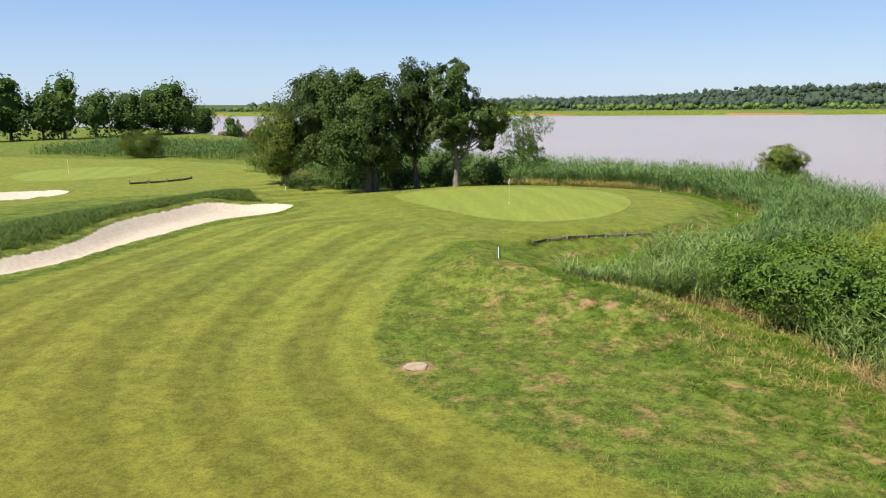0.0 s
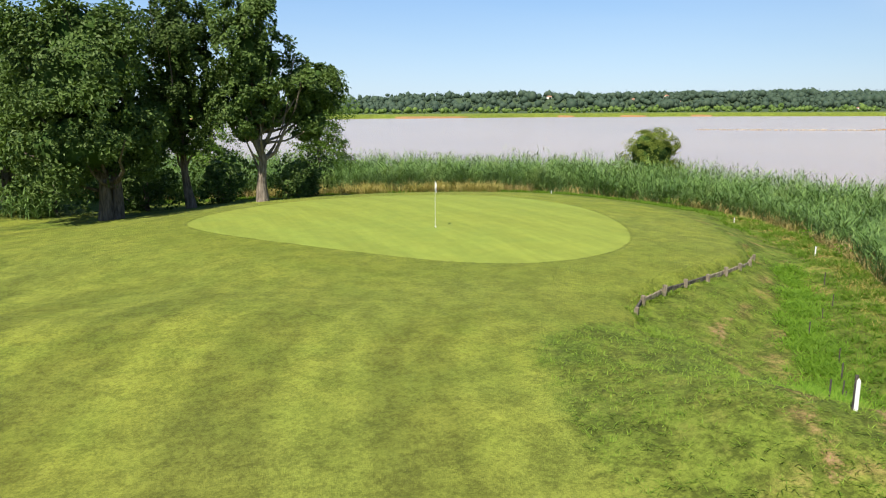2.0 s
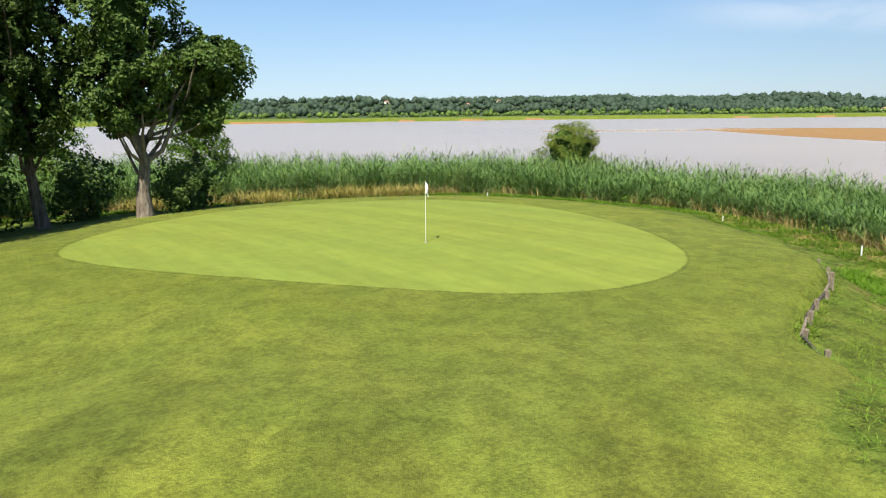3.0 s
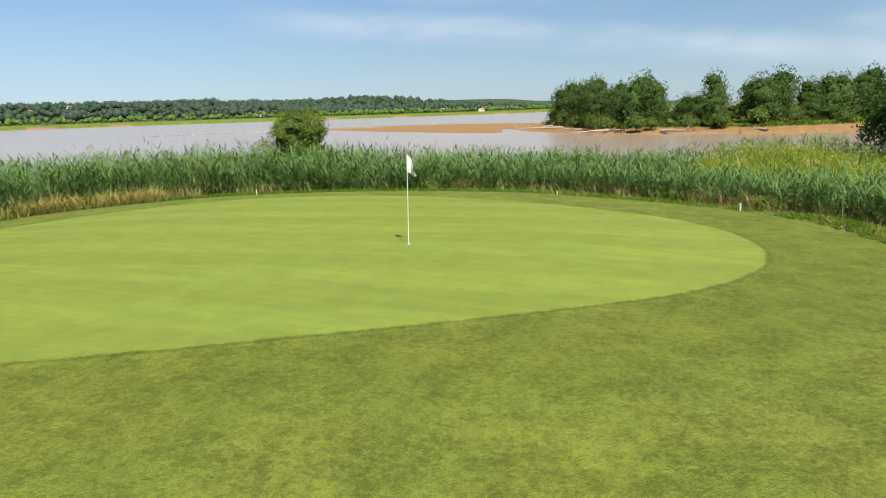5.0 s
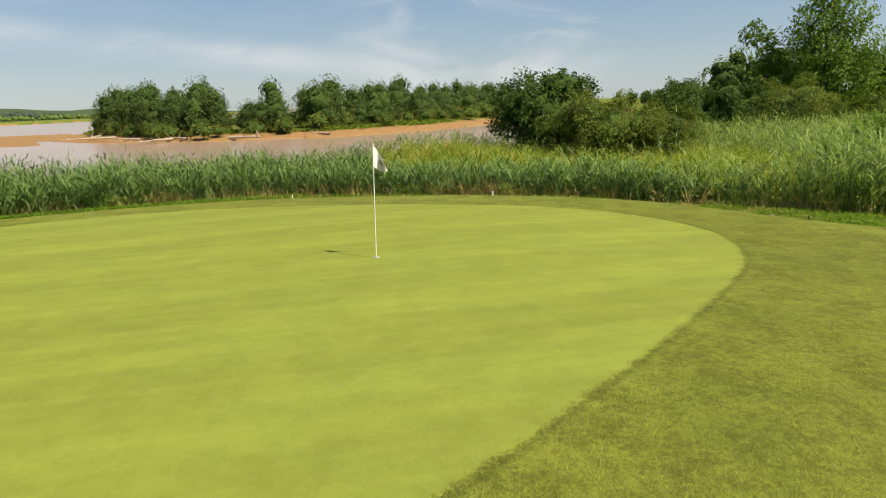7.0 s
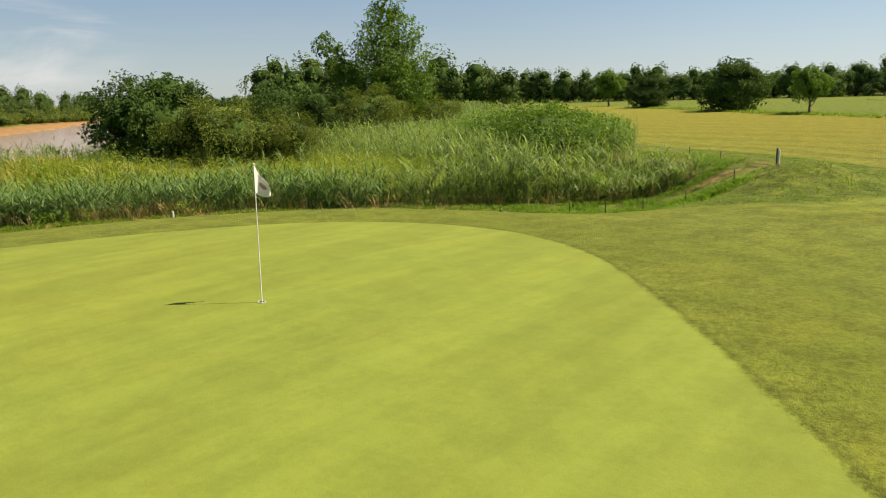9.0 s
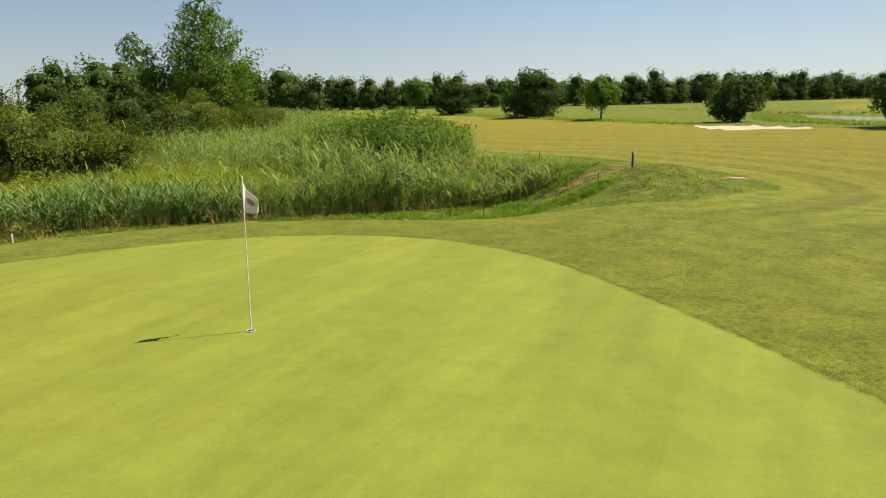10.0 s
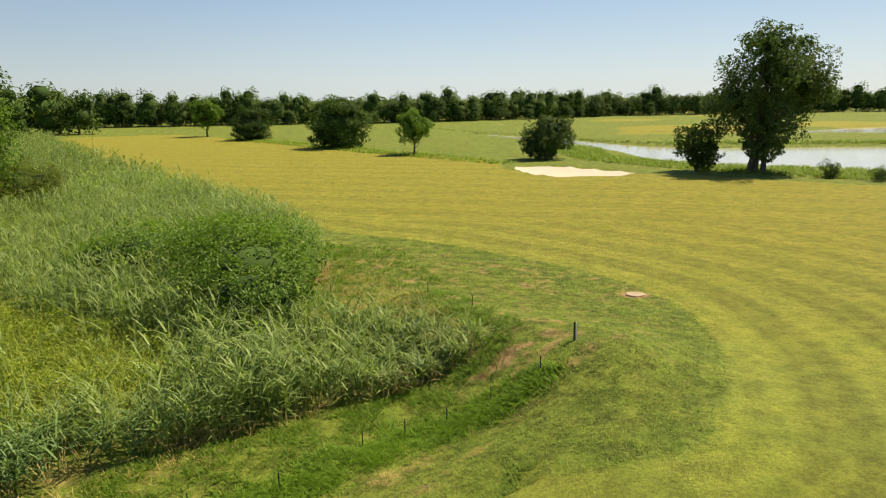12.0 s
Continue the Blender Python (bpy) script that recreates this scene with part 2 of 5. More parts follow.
    col = blend(n, l, edge("mud", 0.3, 0.2), col, mud)
    sm = edge("sand", 0.12, 0.06)
    col = blend(n, l, sm, col, sand)
    tone = n.new("ShaderNodeVectorMath")
    tone.operation = "SCALE"
    tone.inputs["Scale"].default_value = 0.60
    l.new(col, tone.inputs[0])
    l.new(tone.outputs["Vector"], b.inputs["Base Color"])
    hgt = calc(n, l, "ADD", calc(n, l, "MULTIPLY", fine, 0.6), calc(n, l, "ADD", calc(n, l, "MULTIPLY", ultra, 0.4), calc(n, l, "MULTIPLY", small, 0.8)))
    bp = node(n, "ShaderNodeBump", Distance=0.06)
    st = calc(n, l, "SUBTRACT", 0.65, calc(n, l, "MULTIPLY", calc(n, l, "MAXIMUM", gm, sm), 0.5))
    l.new(st, bp.inputs["Strength"])
    l.new(hgt, bp.inputs["Height"])
    l.new(bp.outputs["Normal"], b.inputs["Normal"])
    return m


def water_material(name, a, b_col, rough, wave, depth):
    m, n, l, b = shader(name, rough)
    pos = n.new("ShaderNodeNewGeometry").outputs["Position"]
    l.new(blend(n, l, noise_fac(n, l, 0.012, 3, vec=pos), a, b_col), b.inputs["Base Color"])
    b.inputs["Specular IOR Level"].default_value = 0.5
    mpn = node(n, "ShaderNodeMapping", Scale=(1, 0.6, 1))
    l.new(pos, mpn.inputs["Vector"])
    f = noise_fac(n, l, wave, 5, 0.6, vec=mpn.outputs["Vector"], lo=0, hi=1)
    bp = node(n, "ShaderNodeBump", Strength=0.6, Distance=depth)
    l.new(f, bp.inputs["Height"])
    l.new(bp.outputs["Normal"], b.inputs["Normal"])
    return m


M_TURF = ground_material()
M_RIVER = water_material("river_water", (0.28, 0.20, 0.145), (0.32, 0.23, 0.165), 0.20, 0.9, 0.10)
M_POND = water_material("pond_water", (0.30, 0.30, 0.24), (0.34, 0.33, 0.26), 0.08, 1.5, 0.03)
M_LEAF = leaf_material("oak_leaf", (0.026, 0.054, 0.014), (0.106, 0.154, 0.042), 0.24)
M_LEAF_OLIVE = leaf_material("willow_leaf", (0.060, 0.090, 0.016), (0.176, 0.206, 0.042), 0.28)
M_LEAF_FRESH = leaf_material("poplar_leaf", (0.058, 0.122, 0.018), (0.150, 0.230, 0.042), 0.4)
M_LEAF_DARK = leaf_material("dark_leaf", (0.020, 0.046, 0.009), (0.072, 0.120, 0.022), 0.24)
M_LEAF_FAR = leaf_material("distant_leaf", (0.046, 0.086, 0.022), (0.128, 0.182, 0.044), 0.28)
# bluish, low-contrast leaves: distance haze painted into the hill woods' colour
M_LEAF_HILL_HAZED = leaf_material("hazed_hill_leaf", (0.040, 0.064, 0.046), (0.056, 0.082, 0.056), 0.3)
# darker leaf colour that paints the shade inside the crowns
M_CROWN_SHADE = leaf_material("crown_shade_leaf", (0.018, 0.040, 0.009), (0.040, 0.072, 0.015), 0.1, 0.9)
M_REED = reed_material("reed_leaf", (0.016, 0.048, 0.012), (0.140, 0.214, 0.064), 0.20)
M_REED_GREY = reed_material("grey_reed_leaf", (0.028, 0.070, 0.016), (0.285, 0.365, 0.125), 0.42)
M_SEDGE = leaf_material("sedge", (0.150, 0.215, 0.024), (0.310, 0.350, 0.066), 0.38, 0.6)
M_STRAW = leaf_material("straw", (0.250, 0.185, 0.075), (0.450, 0.350, 0.170), 0.2, 0.7)
M_GRASS = leaf_material("grass_blade", (0.072, 0.130, 0.014), (0.190, 0.255, 0.040), 0.35, 0.6)
M_RIDGE = leaf_material("ridge_grass", (0.034, 0.066, 0.014), (0.104, 0.150, 0.032), 0.25, 0.6)
M_VERGE = leaf_material("fresh_grass", (0.070, 0.146, 0.013), (0.176, 0.280, 0.034), 0.5, 0.6)
M_DRY = leaf_material("dry_grass", (0.210, 0.180, 0.050), (0.400, 0.330, 0.120), 0.25, 0.7)
M_TURF_BLADE = leaf_material("turf_blade", (0.084, 0.126, 0.010), (0.196, 0.240, 0.026), 0.45, 0.6)
M_BARK = bark_material("bark", (0.055, 0.042, 0.030), (0.16, 0.13, 0.10))
M_BARK_PALE = bark_material("pale_bark", (0.085, 0.066, 0.050), (0.24, 0.20, 0.155))
M_WOOD = bark_material("weathered_wood", (0.11, 0.088, 0.062), (0.29, 0.24, 0.175))
M_WOOD_DARK = bark_material("dark_wood", (0.035, 0.030, 0.026), (0.10, 0.085, 0.07))
M_DRIFT = bark_material("driftwood", (0.22, 0.17, 0.12), (0.45, 0.38, 0.30))
M_WHITE = plain_material("white_paint", (0.72, 0.72, 0.70), (0.62, 0.62, 0.60), 6, 0.5, 0.1)
M_CLOTH = plain_material("white_cloth", (0.66, 0.65, 0.63), (0.58, 0.57, 0.56), 4, 0.85, 0.1)
M_EMBLEM = plain_material("emblem", (0.26, 0.17, 0.15), (0.34, 0.25, 0.22), 9, 0.85, 0.1)
# near black: painted shade in the hole, and dark crumbs of earth
M_BLACK = plain_material("hole_shade_and_earth", (0.02, 0.02, 0.02), (0.04, 0.04, 0.035), 9, 0.8, 0.1)
M_STONE = plain_material("stone", (0.22, 0.19, 0.16), (0.36, 0.32, 0.27), 2, 0.9, 0.6)
M_WALL = plain_material("render_wall", (0.70, 0.66, 0.58), (0.78, 0.74, 0.68), 0.8, 0.9, 0.1)
M_ROOF = plain_material("roof_tile", (0.32, 0.16, 0.10), (0.42, 0.24, 0.16), 0.7, 0.9, 0.4)
M_PANE = plain_material("window_glass", (0.03, 0.035, 0.04), (0.05, 0.055, 0.06), 1, 0.15, 0.0)
M_SLAB = plain_material("sandy_stone", (0.25, 0.19, 0.12), (0.34, 0.27, 0.18), 3.0, 0.95, 0.5)

# ---- mesh helpers ----
rng = np.random.default_rng(7)


def mesh_from(name, verts, faces, mats, which=None, smooth=False):
    """A mesh out of arrays: verts (n, 3), faces a list of (k, sides) index arrays."""
    me = bpy.data.meshes.new(name)
    v = np.asarray(verts, np.float32)
    me.vertices.add(len(v))
    me.vertices.foreach_set("co", v.ravel())
    faces = [np.asarray(f, np.int32) for f in faces if len(f)]
    loops = np.concatenate([f.ravel() for f in faces])
    totals = np.concatenate([np.full(len(f), f.shape[1], np.int32) for f in faces])
    me.loops.add(len(loops))
    me.loops.foreach_set("vertex_index", loops)
    me.polygons.add(len(totals))
    me.polygons.foreach_set("loop_start", np.r_[0, np.cumsum(totals)[:-1]].astype(np.int32))
    for mt in mats if isinstance(mats, (list, tuple)) else [mats]:
        me.materials.append(mt)
    if which is not None:
        me.polygons.foreach_set("material_index", np.asarray(which, np.int32))
    me.polygons.foreach_set("use_smooth", np.full(len(totals), smooth))
    me.update(calc_edges=True)
    return me


def part(name, me, parent=None, label=""):
    ob = new(name, me)
    if parent is not None:
        ob.parent = parent
    return tagged(ob, label)


def bm_mesh(name, bm, mat, smooth=False):
    me = bpy.data.meshes.new(name)
    bm.to_mesh(me)
    bm.free()
    me.materials.append(mat)
    for p in me.polygons:
        p.use_smooth = smooth
    return me


def tubes(paths, sides=6):
    """Tapered tubes along several (points, radii), as one mesh's arrays."""
    vs, fs, base = [], [], 0
    ang = np.linspace(0, 2 * np.pi, sides, endpoint=False)
    for pts, rad in paths:
        pts = np.asarray(pts, float)
        n = len(pts)
        d = np.gradient(pts, axis=0)
        d /= np.linalg.norm(d, axis=1)[:, None] + 1e-9
        ref = np.where(np.abs(d[:, 2:3]) > 0.9, np.array([[1.0, 0, 0]]), np.array([[0, 0, 1.0]]))
        u = np.cross(d, ref)
        u /= np.linalg.norm(u, axis=1)[:, None] + 1e-9
        w = np.cross(d, u)
        r = np.asarray(rad, float)[:, None, None]
        ring = pts[:, None] + r * (np.cos(ang)[None, :, None] * u[:, None] + np.sin(ang)[None, :, None] * w[:, None])
        vs.append(ring.reshape(-1, 3))
        i = np.arange(n - 1)[:, None] * sides + np.arange(sides)[None]
        j = np.arange(n - 1)[:, None] * sides + (np.arange(sides)[None] + 1) % sides
        fs.append(np.stack([i, j, j + sides, i + sides], -1).reshape(-1, 4) + base)
        base += n * sides
    return np.concatenate(vs), np.concatenate(fs)


def leaf_quads(centres, normals, size, gen, slim=0.55):
    """Little pointed leaves or sprigs: a bent rhomb of two triangles' worth each."""
    n = len(centres)
    t = gen.normal(size=(n, 3))
    t -= (t * normals).sum(1)[:, None] * normals
    t /= np.linalg.norm(t, axis=1)[:, None] + 1e-9
    s = np.cross(normals, t)
    sz = (size * gen.uniform(0.65, 1.35, n))[:, None]
    droop = normals * sz * 0.18
    v = np.stack([centres - t * sz * 0.5 - droop, centres + s * sz * slim * 0.5, centres + t * sz * 0.5 - droop, centres - s * sz * slim * 0.5], 1)
    f = np.arange(4 * n).reshape(n, 4)
    return v.reshape(-1, 3), f


def ripple(p, gen, near, far, waves=9):
    """An uneven field through space, about -1 to 1, with swellings between near and far metres apart."""
    w = gen.normal(size=(waves, 3))
    w *= (2 * np.pi / gen.uniform(near, far, waves) / np.linalg.norm(w, axis=1))[:, None]
    return np.sin(p @ w.T + gen.uniform(0, 2 * np.pi, waves)).sum(1) / (0.6 * waves ** 0.5 * 1.5)


def crown_arrays(lobes, clumps, leaves, size, gen, clump_r=0.9, slim=0.6, fill=0.35):
    """Leaves over the outside of several ellipsoids (x, y, z, rx, ry, rz), gathered in uneven sprays with gaps between."""
    lobes = np.asarray(lobes, float)
    area = (lobes[:, 3] * lobes[:, 4] * lobes[:, 5]) ** 0.67
    n = 4 * leaves
    pick = gen.choice(len(lobes), n, p=area / area.sum())
    d = gen.normal(size=(n, 3))
    d /= np.linalg.norm(d, axis=1)[:, None]
    rad = np.where(gen.random(n) < fill, gen.uniform(0.40, 0.85, n), gen.uniform(0.80, 1.06, n))
    skin = lobes[pick, :3] + d * lobes[pick, 3:]
    swell = ripple(skin, gen, 2.4 * clump_r, 5.5 * clump_r)
    pos = lobes[pick, :3] + d * (rad * (1 + 0.22 * swell))[:, None] * lobes[pick, 3:]
    spray = ripple(pos, gen, 1.1 * clump_r, 2.6 * clump_r)
    kept = np.flatnonzero(gen.random(n) < 0.03 + 0.97 * np.clip((spray + 0.6 * swell + 0.15) / 0.6, 0, 1))[:leaves]
    pos, d = pos[kept], d[kept]
    nrm = 0.85 * d + np.array([0, 0, 0.40]) + 0.50 * gen.normal(size=(len(kept), 3))
    nrm /= np.linalg.norm(nrm, axis=1)[:, None] + 1e-9
    v, f = leaf_quads(pos, nrm, size, gen, slim)
    tips = pos[gen.integers(0, len(pos), clumps)]
    return v, f, tips


def blobs(centres, radii, gen, fine=1):
    """Lumpy masses within foliage: uneven little globes, one to a centre."""
    bm = bmesh.new()
    bmesh.ops.create_icosphere(bm, subdivisions=fine + 1 if fine else 1, radius=1.0)
    base = np.array([q.co[:] for q in bm.verts])
    tri = np.array([[q.index for q in p.verts] for p in bm.faces])
    bm.free()
    n, k = len(centres), len(base)
    radii = np.asarray(radii)
    radii = radii[:, None] * np.array([1, 1, 0.85]) if radii.ndim == 1 else radii
    a = gen.uniform(0, 2 * np.pi, n)
    c, s_ = np.cos(a)[:, None], np.sin(a)[:, None]
    turned = np.stack([base[:, 0] * c - base[:, 1] * s_, base[:, 0] * s_ + base[:, 1] * c, np.repeat(base[None, :, 2], n, 0)], -1)
    v = centres[:, None] + turned * radii[:, None] * gen.uniform(0.78, 1.12, (n, k, 1))
    return v.reshape(-1, 3), (np.arange(n)[:, None, None] * k + tri).reshape(-1, 3)


def limb(a, b, gen, steps=5, sag=0.12):
    a, b = np.asarray(a, float), np.asarray(b, float)
    t = np.linspace(0, 1, steps)[:, None]
    ln = np.linalg.norm(b - a)
    p = a + (b - a) * t + np.sin(t * np.pi) * np.array([0, 0, -sag * ln]) + gen.normal(size=(steps, 3)) * 0.03 * ln * np.sin(t * np.pi)
    return p


def make_tree(name, lobes, trunk_r, height, seed, leaf=M_LEAF, bark=M_BARK, clumps=70, leaves=7000, size=0.26, clump_r=0.9, slim=0.6,
              stems=((0, 0),), lean=(0, 0), limbs=14, fill=0.35, core=0.0, label="", category="tree", group=""):
    """A tree or a bush at the origin: trunk (several stems for a bush), limbs and a leafy crown."""
    gen = np.random.default_rng(seed)
    v, f, cc = crown_arrays(lobes, clumps, leaves, size, gen, clump_r, slim, fill)
    root = new(name)
    paths, tops = [], []
    for sx, sy in stems:
        top = np.array([lean[0] + sx * 1.6, lean[1] + sy * 1.6, height])
        k = 8
        t = np.linspace(0, 1, k)[:, None]
        p = np.array([sx, sy, -0.25]) * (1 - t) + top * t + gen.normal(size=(k, 3)) * [0.12, 0.12, 0] * np.sin(np.pi * t) * height / 6
        r = trunk_r * (1 - 0.82 * t[:, 0])
        r[0] *= 1.45
        r[1] *= 1.1
        paths.append((p, r))
        tops.append(p)
    tv, tf = tubes(paths, 9)
    part("trunk", mesh_from(name + "_trunk", tv, [tf], bark, smooth=True), root)
    ends = cc[gen.permutation(len(cc))[:limbs]]
    lp = []
    for e in ends:
        stem = tops[gen.integers(len(tops))]
        z0 = np.clip(e[2] * gen.uniform(0.3, 0.75), 0.18 * height, 0.95 * height)
        a = np.array([np.interp(z0, stem[:, 2], stem[:, q]) for q in range(3)])
        r0 = trunk_r * (1 - 0.8 * z0 / height) * gen.uniform(0.4, 0.62)
        lp.append((limb(a, e, gen), np.linspace(r0, r0 * 0.22, 5)))
    for one in lp:
        bv, bf = tubes([one], 6)
        part("limb", mesh_from("limb", bv, [bf], bark, smooth=True), root)
    faces = [f]
    # solid lumps in the darker colour: painted shade between the leaves
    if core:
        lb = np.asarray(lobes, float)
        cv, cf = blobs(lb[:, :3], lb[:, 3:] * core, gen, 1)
        part("inner_crown", mesh_from(name + "_inner_crown", cv, [cf], M_CROWN_SHADE, smooth=True), root)
    part("crown", mesh_from(name + "_crown", v, faces, leaf), root)
    return tagged(root, label, category, group)


# ---- lie of the land ----
def smooth(a, b, x):
    t = np.clip((x - a) / (b - a), 0, 1)
    return t * t * (3 - 2 * t)


def rounded(points, per=6, closed=True):
    """A curve through the points (Catmull-Rom)."""
    p = np.asarray(points, float)
    if closed:
        q = np.concatenate([p[-1:], p, p[:2]])
    else:
        q = np.concatenate([p[:1], p, p[-1:]])
    out = []
    t = np.linspace(0, 1, per, endpoint=False)[:, None]
    for i in range(len(q) - 3):
        a, b, c, d = q[i:i + 4]
        out.append(0.5 * (2 * b + (c - a) * t + (2 * a - 5 * b + 4 * c - d) * t ** 2 + (3 * b - a - 3 * c + d) * t ** 3))
    if not closed:
        out.append(p[-1:])
    return np.concatenate(out)


def away(x, y, line):
    """The distance to an open line, and on which side (left of it is positive)."""
    best = np.full(x.shape, 1e9)
    side = np.zeros(x.shape)
    for (ax, ay), (bx, by) in zip(line[:-1], line[1:]):
        dx, dy = bx - ax, by - ay
        t = np.clip(((x - ax) * dx + (y - ay) * dy) / (dx * dx + dy * dy + 1e-12), 0, 1)
        d = np.hypot(x - ax - t * dx, y - ay - t * dy)
        s = np.sign(dx * (y - ay) - dy * (x - ax))
        side = np.where(d < best, s, side)
        best = np.minimum(best, d)
    return best, side


def outside(x, y, ring):
    """Signed distance to a closed outline, negative within; rough beyond forty metres."""
    ring = np.asarray(ring, float)
    x, y = np.asarray(x, float), np.asarray(y, float)
    lo, hi = ring.min(0), ring.max(0)
    gap = np.hypot(np.maximum(np.maximum(lo[0] - x, x - hi[0]), 0), np.maximum(np.maximum(lo[1] - y, y - hi[1]), 0))
    close = gap < 40
    px_, py_ = x[close], y[close]
    d, _ = away(px_, py_, np.concatenate([ring, ring[:1]]))
    inside = np.zeros(px_.shape, bool)
    for (ax, ay), (bx, by) in zip(ring, np.roll(ring, -1, 0)):
        inside ^= ((ay > py_) != (by > py_)) & (px_ < (bx - ax) * (py_ - ay) / (by - ay + 1e-12) + ax)
    gap[close] = np.where(inside, -d, d)
    return gap


GREEN = rounded([(-7.0, 69.1), (-5.75, 64.9), (-3.15, 61.35), (-0.4, 58.25), (2, 56.1), (5, 55.1), (8, 55.7), (10.4, 57.5), (12.7, 61), (14.2, 65.5),
                 (14.4, 69.3), (13.2, 73), (10.8, 75.6), (6.8, 77.3), (2, 77.5), (-2, 76), (-5.2, 73.2)])
FAIR_EDGE = rounded([(148, -129), (110, -84), (58, -26.5), (34, -1), (20.8, 11.6), (13.6, 15), (8.5, 18.2), (4.5, 21.2), (1.2, 24), (-1.2, 27), (-2.8, 30.6), (-3.1, 35),
                     (-2.7, 39), (-1.7, 43.4), (-0.5, 46.8), (1.0, 47.9), (2.6, 48.2), (4.0, 48.6), (4.9, 50.0)], 6, False)
FAIRWAY = np.concatenate([FAIR_EDGE, rounded([(6.9, 51.3), (10.3, 52.6), (13.6, 54.3), (15.4, 56.4), (17.6, 60), (19.6, 64.5), (20.6, 70), (20.3, 76), (17.5, 81), (12, 84), (5, 84), (-1, 80),
                          (-7, 78.5), (-13, 76), (-18, 76), (-22, 77), (-24, 74), (-20, 71), (-15.3, 67.5), (-14.0, 63), (-18, 58.5), (-20.6, 52), (-22, 46), (-24.2, 38), (-30, 26),
                          (-45, 4), (-60, -12), (-45, -20), (-32, -17), (-16, -27), (8, -34), (13, -52), (36, -73), (69, -106), (121, -149)], 4, False)])
FAIRWAY_2 = rounded([(-27, 77), (-14, 79), (-22, 92), (-42, 118), (-85, 132), (-150, 150), (-160, 90), (-90, 62), (-60, 58), (-46, 66), (-36, 76)], 4)
GREEN_2 = rounded([(-64, 97), (-56, 90.5), (-48, 95), (-46, 104.5), (-55, 111), (-64, 107)], 5)
BUNKER = rounded([(-30.5, 35), (-27, 39), (-24.6, 43), (-23.6, 48.2), (-22.3, 52.5), (-19.9, 58.6), (-16.2, 61.2), (-15.6, 65), (-18.8, 68.2), (-23.9, 67), (-26, 62),
                  (-27.3, 56), (-27.2, 49.5), (-28.6, 44.2), (-32, 39)], 5)
BUNKER_2 = rounded([(-58, 70), (-47, 71), (-44.5, 77), (-47, 80), (-58, 76)], 5)
FAR_BUNKERS = [(22, -207, 5, 2.5), (16.7, -204, 3, 2), (-9.4, -195, 4, 2.5), (-18, -193, 5, 2.5), (-27, -145, 6, 2.5), (14.9, -115.5, 5, 2)]
BUNKER_3 = rounded([(8.4, -39.3), (3.4, -41.6), (-2, -37), (-7.6, -31.4), (-5, -27.6), (0.7, -27), (6, -31)], 5)
NEAR_BANK = [(-3000, 1150), (-400, 470), (-150, 330), (-60, 215), (-15, 145), (18, 116), (38, 100), (46, 82), (50, 66), (64, 46), (105, 22), (165, -22), (240, -66), (350, -125), (900, -330)]
SPIT = [(900, -280), (350, -98), (246, -34), (186, 14), (164, 46), (172, 84), (202, 114), (246, 138), (302, 138), (400, 120), (700, 70), (5000, -300)]
FAR_BANK = [(5000, -120), (1500, 150), (820, 300), (640, 430), (480, 560), (320, 622), (46, 662), (-500, 860), (-3000, 1650)]
POND = rounded([(34, -162), (13, -136), (-4, -113), (-22, -89), (-61, -89), (-110, -92), (-150, -55), (-110, -20), (-64, -26), (-41, -37), (-17, -51), (-10, -76), (-3, -90), (13, -124)], 4)
POND_2 = rounded([(-62, -145), (-70, -157), (-99, -177), (-150, -182), (-150, -140), (-83, -139)], 4)
FENCE = rounded([(4.8, 49.7), (5.5, 50.5), (6.4, 51.0), (7.4, 51.4), (8.7, 51.9), (10.3, 52.4), (12.2, 53.2), (13.7, 54.0), (15.0, 54.9), (15.9, 56.0)], 4, False)
SWALE = rounded([(2.4, 40.2), (5.2, 44.5), (9.5, 48.6), (14.5, 52.2), (18.5, 56.5), (22.0, 63.0)], 5, False)
TRACK = rounded([(0.6, 38.4), (1.9, 40.2), (3.8, 42.5), (5.8, 45.5), (7.7, 48.2), (11.2, 50.2), (14.4, 52.6), (17.0, 56.8), (19.4, 62.5), (20.6, 69)], 5, False)
HUMP = np.array([(2.3, 40.4), (4.2, 38.6), (6.0, 36.6), (8.6, 34.4)])
WATER_Z, POND_Z = -4.3, -2.35
PATCH = (-0.85, 28.5)


def wave(x, y, s, seed):
    """Low rolling unevenness, cheap and smooth."""
    g = np.random.default_rng(seed)
    out = np.zeros(x.shape)
    for k in range(5):
        a, p = g.uniform(0, 2 * np.pi, 2)
        f = 2 * np.pi / s * g.uniform(0.6, 1.9)
        out += np.sin((x * np.cos(a) + y * np.sin(a)) * f + p)
    return out / 5


